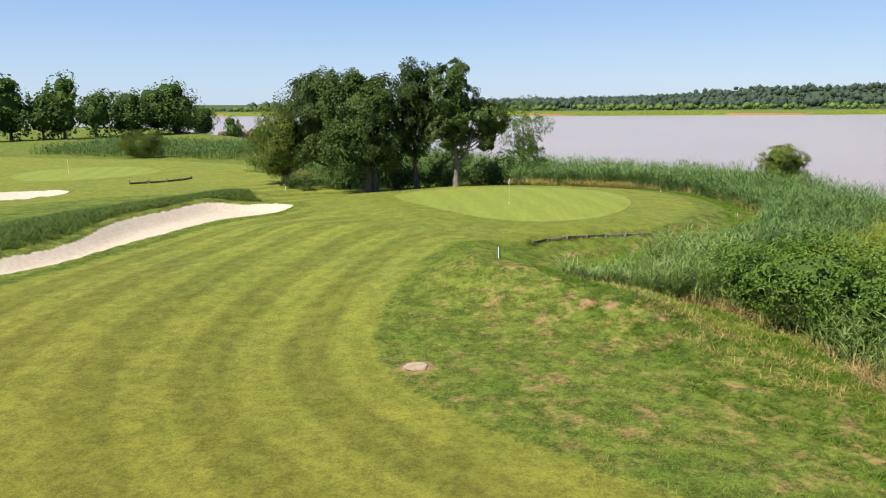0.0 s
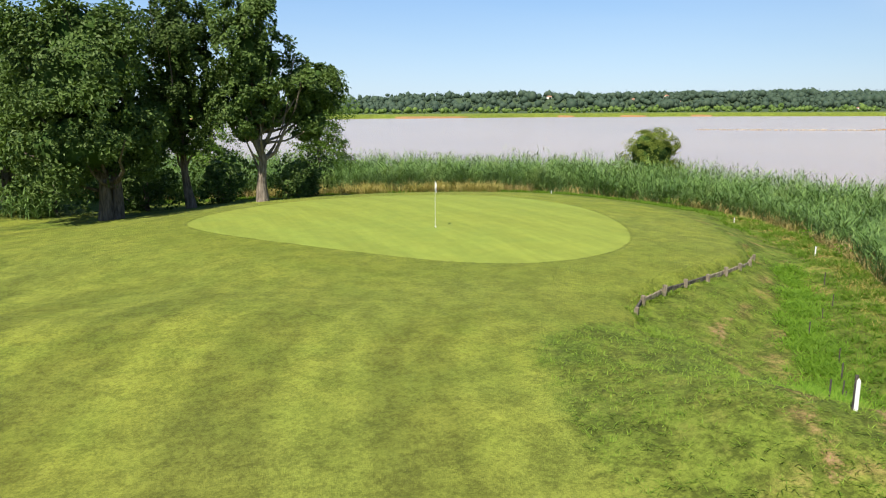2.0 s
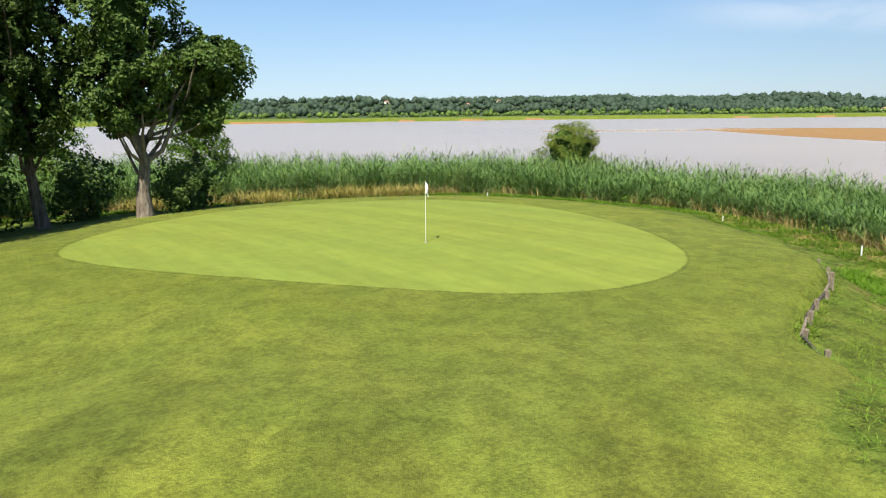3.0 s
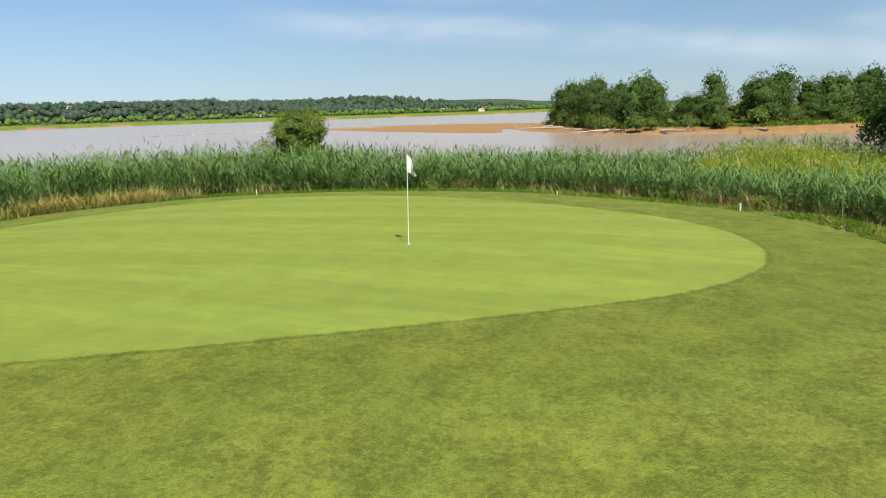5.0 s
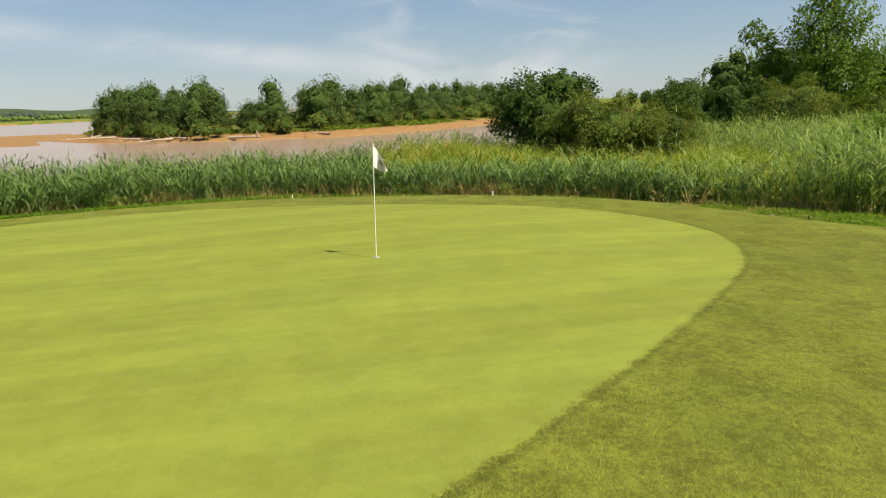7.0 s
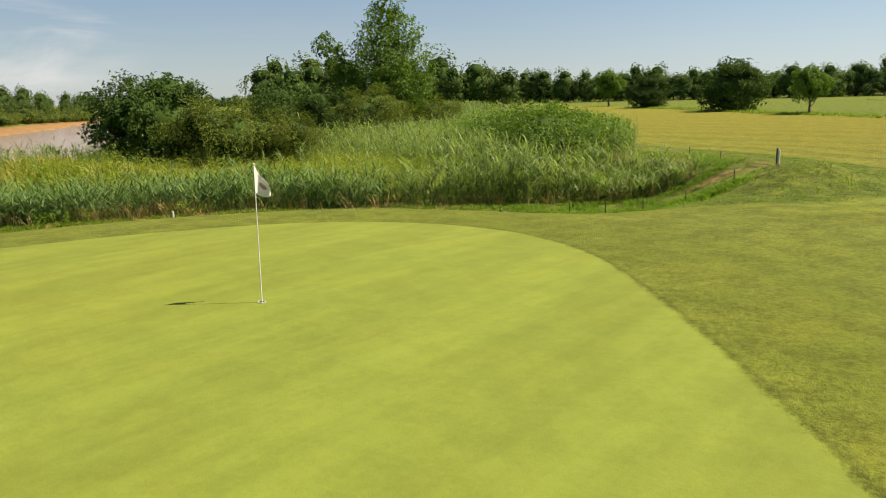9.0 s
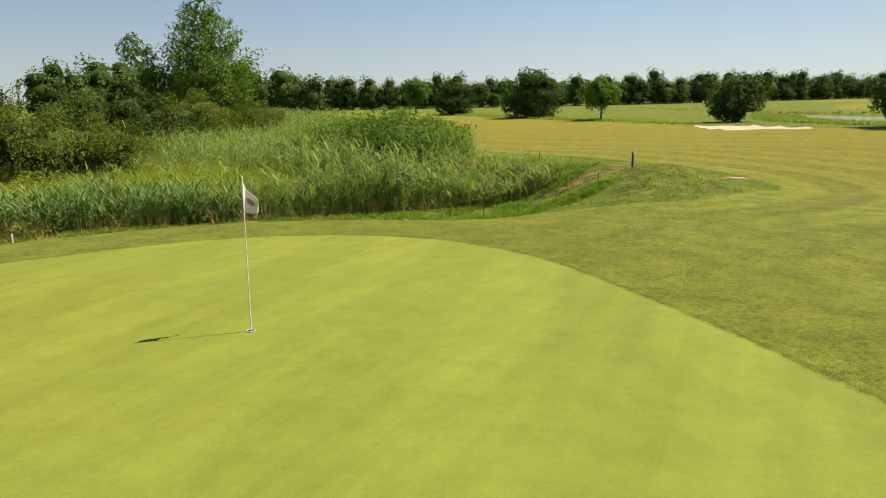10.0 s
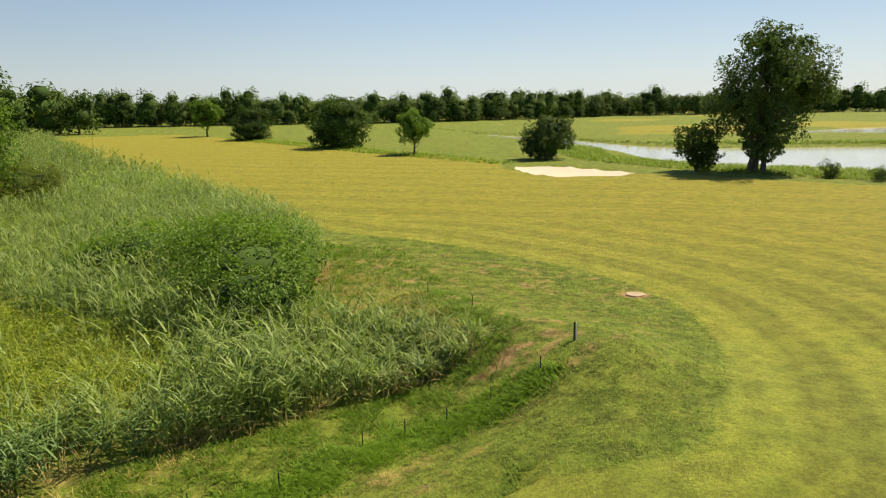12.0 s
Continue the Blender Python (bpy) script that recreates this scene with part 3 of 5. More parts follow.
def land(x, y):
    """The height of the ground, without the bunkers' hollows."""
    z = -1.5 + 0.12 * wave(x, y, 26, 1) + 0.55 * smooth(-7, -17, x) * smooth(15, 42, y) * smooth(200, 120, y)
    z = z - 0.25 * smooth(-10, -60, y)
    dg = outside(x, y, GREEN)
    # the fairway climbs gently to the green, the other sides fall away sooner
    lane = smooth(7.5, 0.5, x) * smooth(60, 52, y) * smooth(-22, -12, x)
    side = smooth(64, 57, y)
    m = (smooth(15.0, -1.0, dg) * (1 - side) + smooth(11.5, 1.0, dg) * side) * (1 - lane) + smooth(28.0, 7.5, dg) * lane
    z = z * (1 - m) + (-0.24 + 0.24 * smooth(0.8, -6.0, dg) + 0.04 * wave(x, y, 24, 2) * smooth(0, -4, dg)) * m
    z = z + 0.45 * np.exp(-((x + 10) ** 2 / 80 + (y - 60) ** 2 / 120))
    # hump between the fairway and the marsh
    d, _ = away(x, y, HUMP)
    z = z + 1.30 * np.exp(-(d / 3.0) ** 2) * smooth(13.5, 9.5, x)
    z = z + 1.0 * np.exp(-(((x - 42) / 9) ** 2 + ((y - 53) / 6) ** 2))
    # swale below the timber edging and along the track
    d, s = away(x, y, FENCE)
    low = smooth(-0.42, -0.08, -s * d) * smooth(6.5, 2.5, d)
    z = z - 0.40 * low * smooth(46, 49.5, y + 0.25 * (x - 5)) * smooth(18.5, 14.8, x)
    d, s = away(x, y, SWALE)
    z = z - 0.34 * smooth(2.2, 0.2, d)
    # ridge of tall grass behind the bunker
    d, _ = away(x, y, np.array([(-34, 36), (-31.5, 52), (-29, 64), (-24, 73)]))
    z = z + 0.75 * smooth(5.5, 1.0, d)
    return z


def relief(x, y):
    z = land(x, y)
    for ring, deep in ((BUNKER, 0.55), (BUNKER_2, 0.5), (BUNKER_3, 0.3)):
        d = outside(x, y, ring)
        z = z - deep * smooth(0.25, -1.6, d) + 0.10 * smooth(1.2, 0.2, d) * (d > 0)
    for ring in (POND, POND_2):
        d = outside(x, y, ring)
        z = np.where(d < 9, np.minimum(z, POND_Z + 0.28 * d), z)
    dn, sn = away(x, y, NEAR_BANK)
    ds, ss = away(x, y, SPIT)
    df, sf = away(x, y, FAR_BANK)
    near, spit, far = sn * dn, ss * ds, sf * df          # positive: left of the line, the river's side for the near bank
    z = np.where(near > -8, np.minimum(z, WATER_Z - 0.45 * near), z)
    # beyond the water: the spit and the far shore with its hills
    sl = np.minimum(WATER_Z + 0.075 * np.clip(-spit, 0, 13) + 0.28 * np.maximum(-spit - 13, 0) + 0.25 * wave(x, y, 40, 5) * smooth(2, 14, -spit), -2.2)
    z = np.where((spit < 0) & (near > 0), sl, z)
    hill = 32 * smooth(200, 800, -far) * (0.78 + 0.35 * wave(x, y, 900, 6) + 0.16 * wave(x, y, 330, 8)) * (0.22 + 0.78 * smooth(180, 700, x)) * (0.35 + 0.65 * smooth(100, 560, y))
    fl = np.minimum(WATER_Z + 0.14 * np.maximum(-far, 0), -1.4 + 0.2 * wave(x, y, 60, 7)) + hill
    z = np.where(far < 0, fl, z)
    # a bar of silt that stands just out of the river
    bar = outside(x, y, [(274, 250), (310, 222), (330, 190), (320, 140), (285, 128), (230, 128), (182, 112), (196, 140), (214, 172), (244, 212)])
    z = np.where(bar < 12, np.maximum(z, WATER_Z + 0.22 * smooth(4, -14, bar) - 0.10), z)
    return z


def grid_lines(lo, hi, step, ends, grow=1.06):
    """Fine lines between lo and hi, ever wider ones out to the ends."""
    out = list(np.arange(lo, hi + 1e-6, step))
    s, v = step, hi
    while v < ends[1]:
        s *= grow
        v += s
        out.append(v)
    s, v = step, lo
    while v > ends[0]:
        s *= grow
        v -= s
        out.insert(0, v)
    return np.array(out)


gx = grid_lines(-31, 25, 0.40, (-4200, 4700), 1.05)
gy = grid_lines(14, 90, 0.40, (-4300, 4600), 1.05)
XX, YY = np.meshgrid(gx, gy)
X, Y = XX.ravel(), YY.ravel()
Z = relief(X, Y)
ny, nx = XX.shape
idx = np.arange(ny * nx).reshape(ny, nx)
quads = np.stack([idx[:-1, :-1], idx[:-1, 1:], idx[1:, 1:], idx[1:, :-1]], -1).reshape(-1, 4)


def ground_z(x, y):
    """The height of the ground as built, between the grid's lines."""
    x, y = np.asarray(x, float), np.asarray(y, float)
    i = np.clip(np.searchsorted(gx, x) - 1, 0, nx - 2)
    j = np.clip(np.searchsorted(gy, y) - 1, 0, ny - 2)
    u, v = (x - gx[i]) / (gx[i + 1] - gx[i]), (y - gy[j]) / (gy[j + 1] - gy[j])
    zz = Z.reshape(ny, nx)
    return (zz[j, i] * (1 - u) + zz[j, i + 1] * u) * (1 - v) + (zz[j + 1, i] * (1 - u) + zz[j + 1, i + 1] * u) * v


ground_me = mesh_from("ground", np.stack([X, Y, Z], 1), [quads], M_TURF, smooth=True)


def put_attr(name, values):
    a = ground_me.attributes.new(name, "FLOAT", "POINT")
    a.data.foreach_set("value", np.asarray(values, np.float32))


d_green, d_fair = outside(X, Y, GREEN), outside(X, Y, FAIRWAY)
d_bunk = np.minimum(np.minimum(outside(X, Y, BUNKER), outside(X, Y, BUNKER_2)), outside(X, Y, BUNKER_3))
for bx_, by_, bw, bh in FAR_BUNKERS:
    d_bunk = np.minimum(d_bunk, (np.hypot((X - bx_) / bw, (Y - by_) / bh) - 1) * bh)
put_attr("green", np.clip(-np.minimum(d_green, outside(X, Y, GREEN_2)), -2, 2))
put_attr("collar", (0.6 * smooth(3.6, 2.2, d_green) + 0.30 * smooth(13, 5, d_green)) * smooth(0.0, 0.3, d_green) * smooth(74, 60, Y + 0.9 * X))
d_lawn = np.minimum(np.minimum(d_fair, outside(X, Y, FAIRWAY_2)), np.where((Y < -130) & (X < 60), 2.0 - 6 * (wave(X, Y, 120, 9) + 0.1), 9))
put_attr("fairway", np.clip(np.minimum(-d_lawn, d_bunk - 0.7), -2, 2))
put_attr("sand", np.clip(-d_bunk, -2, 2))
put_attr("dry", smooth(50, -2, Y + 0.5 * X) * 0.95 * (Y < 60))
d_edge, _ = away(X, Y, FAIR_EDGE)
near_ph, far_ph = d_edge / 3.9, (Y + 0.12 * X) / 6.5
put_attr("phase", np.where(Y > 8, near_ph, far_ph))
put_attr("unstriped", np.clip(0.66 * smooth(34, -4, Y + 0.5 * X) * (Y < 60) + smooth(9.5, 5.5, d_green) + 0.85 * smooth(-22, -30, X), 0, 1))
put_attr("green_phase", (X * 0.97 + Y * 0.24) / 2.9)
straw = smooth(9, 2, away(X, Y, np.array([(5, 36), (8, 33), (4, 28), (14, 24)]))[0]) + 0.8 * smooth(3.5, 0.5, away(X, Y, np.array([(12.8, 47.2), (16.6, 51.2), (20, 55.6), (22.9, 61)]))[0])
straw = straw + 0.9 * smooth(0.9, 0.2, away(X, Y, np.array([(9.0, 36.4), (12.5, 34.4), (16.5, 31.4), (19, 27)]))[0])
ruts = smooth(0.50, 0.12, np.abs(away(X, Y, TRACK)[0] - 0.7))
put_attr("straw", np.clip(straw + 0.12 + 0.8 * ruts, 0, 1))
put_attr("mud", np.where((X > 150) | (Y > 300), np.clip((-3.0 + 0.25 * wave(X, Y, 9, 15) - Z) * 2, -2, 2), -2))
df_, sf_ = away(X, Y, FAR_BANK)
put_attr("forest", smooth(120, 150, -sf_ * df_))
px, py = X - PATCH[0], Y - PATCH[1]
bare = 0.75 - np.hypot(px, py * 1.25) + 0.2 * wave(X, Y, 1.1, 12)
for ex, ey, er in ((6.4, 34.2, 0.45), (7.3, 33.7, 0.40), (5.5, 34.8, 0.25), (9.2, 32.6, 0.3), (4.35, 40.55, 0.42), (4.9, 41.1, 0.42), (5.5, 41.7, 0.34), (-29.8, 41.0, 1.0), (-31.0, 39.4, 0.8)):
    bare = np.maximum(bare, er - np.hypot(X - ex, (Y - ey) * 1.3) + 0.35 * wave(X, Y, 1.7, 13))
rut = 0.14 - np.abs(away(X, Y, TRACK)[0] - 0.7) + 0.30 * wave(X, Y, 2.3, 16) - 0.15
bare = np.maximum(bare, np.where((Y > 39) & (Y < 50), rut, -2))
put_attr("earth", np.clip(bare, -2, 2))
ground = tagged(new("ground", ground_me), "mown golf turf and rough grass along a muddy river", "ground", kind="structure")


def sheet(name, ring, z, mat, label):
    bm = bmesh.new()
    bm.faces.new([bm.verts.new((float(a), float(b), z)) for a, b in ring])
    ob = new(name, bm_mesh(name, bm, mat))
    return tagged(ob, label, "water", kind="structure")


sheet("water_river", [(-4000, 60), (-30, 60), (30, 60), (30, -800), (4600, -800), (4600, 2500), (-4000, 2500)], WATER_Z, M_RIVER, "wide silt-brown tidal river under the sun")
sheet("water_pond", [(50, -190), (50, -15), (-160, -15), (-160, -190)], POND_Z, M_POND, "calm pond with grassy banks on the golf course")


def gz(x, y):
    return float(ground_z(np.array([x]), np.array([y]))[0])


def place(ob, x, y, turn=0.0, scale=1.0, sink=0.0):
    ob.matrix_basis = Matrix.Translation((x, y, gz(x, y) - sink)) @ Matrix.Rotation(radians(turn), 4, "Z") @ Matrix.Scale(scale, 4)
    return ob


def again(ob, x, y, turn=0.0, scale=1.0, sink=0.0, label=""):
    c = copy_thing(ob, Matrix.Identity(4))
    place(c, x, y, turn, scale, sink)
    return tagged(c, label)


# ---- the hole: flagstick with its flag ----
HOLE = (3.55, 62.93)


def make_flagstick():
    root = new("golf_flagstick")
    hz = gz(*HOLE)
    root.matrix_basis = pose(HOLE[0], HOLE[1], hz, 1.2, -0.4, 0)
    v, f = tubes([([(0, 0, -0.1), (0, 0, 0.6), (0, 0, 1.4), (0, 0, 2.13)], [0.009, 0.008, 0.0075, 0.007])], 10)
    part("pole", mesh_from("pole", v, [f], M_WHITE, smooth=True), root, "thin white pole")
    bm = bmesh.new()
    bmesh.ops.create_uvsphere(bm, u_segments=10, v_segments=6, radius=0.014)
    bmesh.ops.translate(bm, verts=bm.verts, vec=(0, 0, 2.135))
    part("finial", bm_mesh("finial", bm, M_WHITE, True), root)
    # limp cloth: the fly droops from the top corner and folds round below
    nu, nv = 29, 25
    u, w = np.meshgrid(np.linspace(0, 1, nu), np.linspace(0, 1, nv))
    gx_, gy_ = -0.10, -0.99
    reach = 0.24 * u ** 0.9 * (0.80 + 0.28 * w)
    fold = (0.085 * np.sin(u * 4.6 + w * 0.9) + 0.05 * w) * u ** 0.6
    fx = gx_ * reach - gy_ * fold
    fy = gy_ * reach + gx_ * fold
    fz = 2.12 - 0.40 * w - 0.30 * u ** 1.1 * (1 - 0.72 * w) - 0.05 * np.sin(np.pi * u) * w
    pts = np.stack([fx + 0.008, fy, fz], -1).reshape(-1, 3)
    i = np.arange(nu * nv).reshape(nv, nu)
    q = np.stack([i[:-1, :-1], i[:-1, 1:], i[1:, 1:], i[1:, :-1]], -1).reshape(-1, 4)
    fl = part("flag", mesh_from("flag", pts, [q], M_CLOTH, smooth=True), root, "limp white cloth flag")
    sol = fl.modifiers.new("thickness", "SOLIDIFY")
    sol.thickness = 0.003
    # dark round emblem sewn on both faces
    sel = ((u - 0.60) / 0.20) ** 2 + ((w - 0.5) / 0.17) ** 2 < 1
    keep = sel.ravel()[q].all(1)
    for off in (0.006, -0.006):
        pe = pts + np.array([-gy_, gx_, 0]) * off
        used = np.unique(q[keep])
        remap = np.full(len(pts), -1)
        remap[used] = np.arange(len(used))
        part("emblem", mesh_from("emblem", pe[used], [remap[q[keep]]], M_EMBLEM, smooth=True), fl, "dark brown emblem patch")
    tagged(root, "white golf flagstick with a limp white flag in the hole", "flagstick")
    # the cup, with a flat black disc painted for the shade inside it
    cup = new("golf_hole")
    cup.matrix_basis = pose(HOLE[0], HOLE[1], hz + 0.006)
    bm = bmesh.new()
    bmesh.ops.create_cone(bm, cap_ends=True, segments=20, radius1=0.054, radius2=0.054, depth=0.008)
    part("lining", bm_mesh("lining", bm, M_BLACK), cup)
    a = np.linspace(0, 2 * np.pi, 25)
    v, f = tubes([(np.stack([0.056 * np.cos(a), 0.056 * np.sin(a), np.full(25, 0.003)], 1), np.full(25, 0.005))], 5)
    part("rim", mesh_from("rim", v, [f], M_WHITE), cup, "white painted rim")
    tagged(cup, "white-rimmed hole cup in the putting green", "golf hole")


make_flagstick()

# ---- boundary stakes ----


def make_stake(name, h, r, mat, label, tip=True, group=""):
    root = new(name)
    bm = bmesh.new()
    bmesh.ops.create_cone(bm, cap_ends=True, segments=8, radius1=r, radius2=r * 0.94, depth=h + 0.2)
    bmesh.ops.translate(bm, verts=bm.verts, vec=(0, 0, h / 2 - 0.1))
    part("shaft", bm_mesh("shaft", bm, mat), root)
    bm = bmesh.new()
    bmesh.ops.create_cone(bm, cap_ends=True, segments=8, radius1=r * 0.94, radius2=r * (0.35 if tip else 0.8), depth=r * 1.4)
    bmesh.ops.translate(bm, verts=bm.verts, vec=(0, 0, h + r * 0.7))
    part("cap", bm_mesh("cap", bm, mat), root)
    return tagged(root, label, "stake", group)


white_stake = make_stake("boundary_stake", 0.55, 0.038, M_WHITE, "white painted wooden boundary stake in the grass", group="white boundary stakes")
place(white_stake, 2.42, 40.55, 20)
for x, y, s in ((19.5, 55.6, 0.8), (22.8, 63.9, 0.6), (20.0, 79.6, 0.6), (-20.6, 80.0, 0.9)):
    again(white_stake, x, y, x * 40, s, 0.06)
# the white stake's dark back face, added as an upright of its own
stake_dark_back = make_stake("stake_back", 0.60, 0.034, M_WOOD_DARK, "dark wooden back of the white stake, built as its own upright", tip=False)
place(stake_dark_back, 2.47, 40.63)
dark_stake = make_stake("marker_stake", 0.46, 0.019, M_WOOD_DARK, "thin dark wooden stake beside the track", tip=False, group="dark stakes along the track")
place(dark_stake, 3.55, 41.95, 0)
for k, (x, y) in enumerate(((5.05, 42.7), (6.3, 43.7), (7.4, 44.6), (8.43, 45.5), (10.0, 47.8), (11.9, 48.9), (13.5, 49.8), (16.0, 52.2), (6.4, 35.45), (8.5, 33.9), (10.6, 31.0))):
    again(dark_stake, x, y, k * 50, 0.85 + 0.3 * ((k * 7) % 5) / 5)

# ---- timber edging below the green's apron ----


def make_edging(name, line, label, post_h=0.36, every=1.5):
    root = new(name)
    line = np.asarray(line)
    seg = np.hypot(*np.diff(line, axis=0).T)
    s = np.r_[0, np.cumsum(seg)]
    stops = np.arange(0, s[-1] + 0.01, every)
    xs, ys = np.interp(stops, s, line[:, 0]), np.interp(stops, s, line[:, 1])
    g = random.Random(5)
    bases = []
    for x, y in zip(xs, ys):
        z = 0.5 * (min(gz(x + 0.25, y - 0.4), gz(x, y)) + gz(x, y)) - 0.01
        bases.append(z)
        bm = bmesh.new()
        bmesh.ops.create_cube(bm, size=1)
        hh = post_h * g.uniform(0.9, 1.15)
        bmesh.ops.scale(bm, verts=bm.verts, vec=(0.13, 0.12, hh + 0.2))
        bmesh.ops.bevel(bm, geom=bm.edges[:], offset=0.015, segments=1, affect="EDGES")
        p = part("post", bm_mesh("post", bm, M_WOOD), root)
        p.matrix_basis = pose(x, y, z + hh / 2 - 0.1, g.uniform(-4, 4), g.uniform(-4, 4), g.uniform(0, 40))
    for k in range(len(xs) - 1):
        for row in range(2):
            a, b = Vector((xs[k], ys[k], bases[k])), Vector((xs[k + 1], ys[k + 1], bases[k + 1]))
            d = b - a
            bm = bmesh.new()
            bmesh.ops.create_cube(bm, size=1)
            bmesh.ops.scale(bm, verts=bm.verts, vec=(d.length * g.uniform(0.93, 1.02), 0.07, 0.145))
            bmesh.ops.bevel(bm, geom=bm.edges[:], offset=0.012, segments=1, affect="EDGES")
            p = part("plank", bm_mesh("plank", bm, M_WOOD_DARK if g.random() < 0.6 else M_WOOD), root)
            mid = (a + b) / 2
            p.matrix_basis = pose(mid.x - 0.03, mid.y + 0.07, mid.z + 0.03 + 0.14 * row, 0, -math.degrees(math.asin(d.z / d.length)) + g.uniform(-2, 2), math.degrees(math.atan2(d.y, d.x)) + g.uniform(-1.5, 1.5))
    return tagged(root, label, "edging")


make_edging("timber_edging", FENCE, "low weathered timber edging with posts and dark planks")
make_edging("timber_edging", rounded([(-41.6, 86.4), (-39.2, 88.2), (-37.3, 91), (-36.8, 93.6)], 4, False), "dark low timber edging beside the second green", 0.5, 2.2)
# flat stone beside the fairway
bm = bmesh.new()
bmesh.ops.create_icosphere(bm, subdivisions=3, radius=1.0)
for vtx in bm.verts:
    k = noise.noise(vtx.co * 1.7) * 0.28 + noise.noise(vtx.co * 5) * 0.07
    vtx.co = Vector((vtx.co.x * (0.50 + 0.5 * k), vtx.co.y * (0.40 + 0.4 * k), max(min(vtx.co.z, 0.45), -0.6) * 0.13 + 0.02 * k))
stone = new("flat_stone")
part("slab", bm_mesh("slab", bm, M_SLAB, True), stone)
tagged(stone, "flat pale sandy stone in bare earth by the fairway", "stone")
place(stone, PATCH[0], PATCH[1], 12, 1.0, -0.01)
# flag of the second green
stick2 = make_stake("golf_flagstick", 1.9, 0.02, M_WHITE, "distant thin white flagstick on the second green")
stick2["category"] = "flagstick"
place(stick2, -58, 101)

# ---- the wood beside the green ----
T = make_tree
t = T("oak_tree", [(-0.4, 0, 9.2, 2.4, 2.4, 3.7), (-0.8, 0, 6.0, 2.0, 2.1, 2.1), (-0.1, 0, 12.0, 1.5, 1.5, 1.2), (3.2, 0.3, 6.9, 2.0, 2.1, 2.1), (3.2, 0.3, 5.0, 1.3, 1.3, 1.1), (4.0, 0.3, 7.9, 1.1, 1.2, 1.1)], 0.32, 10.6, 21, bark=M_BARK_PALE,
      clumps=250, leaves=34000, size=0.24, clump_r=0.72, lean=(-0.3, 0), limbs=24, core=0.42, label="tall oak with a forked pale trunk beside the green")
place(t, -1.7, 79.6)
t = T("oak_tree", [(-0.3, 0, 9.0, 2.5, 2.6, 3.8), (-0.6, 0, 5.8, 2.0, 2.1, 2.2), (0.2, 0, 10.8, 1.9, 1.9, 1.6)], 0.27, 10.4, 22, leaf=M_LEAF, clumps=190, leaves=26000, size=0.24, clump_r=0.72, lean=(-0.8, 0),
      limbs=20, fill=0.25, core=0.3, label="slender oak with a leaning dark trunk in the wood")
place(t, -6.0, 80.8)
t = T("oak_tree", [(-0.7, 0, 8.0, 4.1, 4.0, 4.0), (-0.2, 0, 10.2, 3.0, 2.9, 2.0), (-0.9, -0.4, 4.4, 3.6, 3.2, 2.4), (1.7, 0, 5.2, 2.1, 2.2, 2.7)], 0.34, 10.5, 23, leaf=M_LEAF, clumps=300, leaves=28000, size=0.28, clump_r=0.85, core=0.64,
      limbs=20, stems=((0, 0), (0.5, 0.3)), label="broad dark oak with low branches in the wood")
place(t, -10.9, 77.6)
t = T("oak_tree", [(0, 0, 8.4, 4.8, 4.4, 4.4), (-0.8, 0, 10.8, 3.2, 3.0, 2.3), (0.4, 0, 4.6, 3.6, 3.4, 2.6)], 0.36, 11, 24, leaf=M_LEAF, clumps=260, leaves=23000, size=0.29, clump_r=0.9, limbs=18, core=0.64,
      label="tall oak standing behind the others in the wood")
place(t, -17.0, 86.5)
t = T("field_maple", [(0, 0, 5.8, 3.4, 3.2, 3.6), (-0.6, 0, 2.9, 3.2, 3.0, 1.7)], 0.26, 6.5, 25, leaf=M_LEAF_OLIVE, clumps=170, leaves=15000, size=0.24, clump_r=0.7, core=0.58, limbs=14, stems=((0, 0), (0.4, 0.2), (-0.3, 0.3)),
      label="rounded maple with leaves down to the grass", slim=0.5)
place(t, -22.3, 86.2)
t = T("willow_tree", [(0, 0, 6.2, 2.8, 2.8, 3.4), (0.6, 0, 3.2, 2.6, 2.6, 2.2)], 0.2, 6.5, 26, leaf=M_LEAF_FRESH, clumps=70, leaves=7000, size=0.26, clump_r=0.8, limbs=12, slim=0.4, label="pale green willow at the edge of the reeds")
place(t, 6.2, 97.0)
again(t, -3.0, 99.0, 70, 0.85)
again(t, -13.0, 101.0, 170, 0.8)
# shrubs in the wood's shade
shrub = T("shrub", [(0, 0, 1.2, 1.4, 1.4, 1.1), (0.7, 0.3, 0.8, 1.0, 1.0, 0.8)], 0.05, 1.3, 27, leaf=M_LEAF, clumps=26, leaves=1900, size=0.17, clump_r=0.45, limbs=8, stems=((0, 0), (0.2, 0.1), (-0.2, 0.1)),
          label="leafy green shrub at the foot of an oak", category="shrub", group="shrubs in the wood")
place(shrub, 0.1, 80.4, 0, 0.95)
for x, y, s, a in ((2.2, 85.5, 1.6, 40), (-8.5, 84.5, 1.7, 90), (-14.0, 83.0, 1.7, 130), (-3.5, 86.5, 1.8, 200), (-18.6, 80.6, 0.9, 260), (-20.4, 81.8, 0.8, 20)):
    again(shrub, x, y, a, s)

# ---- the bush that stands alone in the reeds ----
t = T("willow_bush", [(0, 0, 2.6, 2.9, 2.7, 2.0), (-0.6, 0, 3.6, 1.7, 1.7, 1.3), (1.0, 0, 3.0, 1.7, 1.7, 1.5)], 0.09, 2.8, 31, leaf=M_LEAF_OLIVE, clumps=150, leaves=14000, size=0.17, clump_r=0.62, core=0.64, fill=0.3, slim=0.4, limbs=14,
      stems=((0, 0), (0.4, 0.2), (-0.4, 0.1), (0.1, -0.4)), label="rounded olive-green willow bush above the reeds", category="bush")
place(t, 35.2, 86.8)

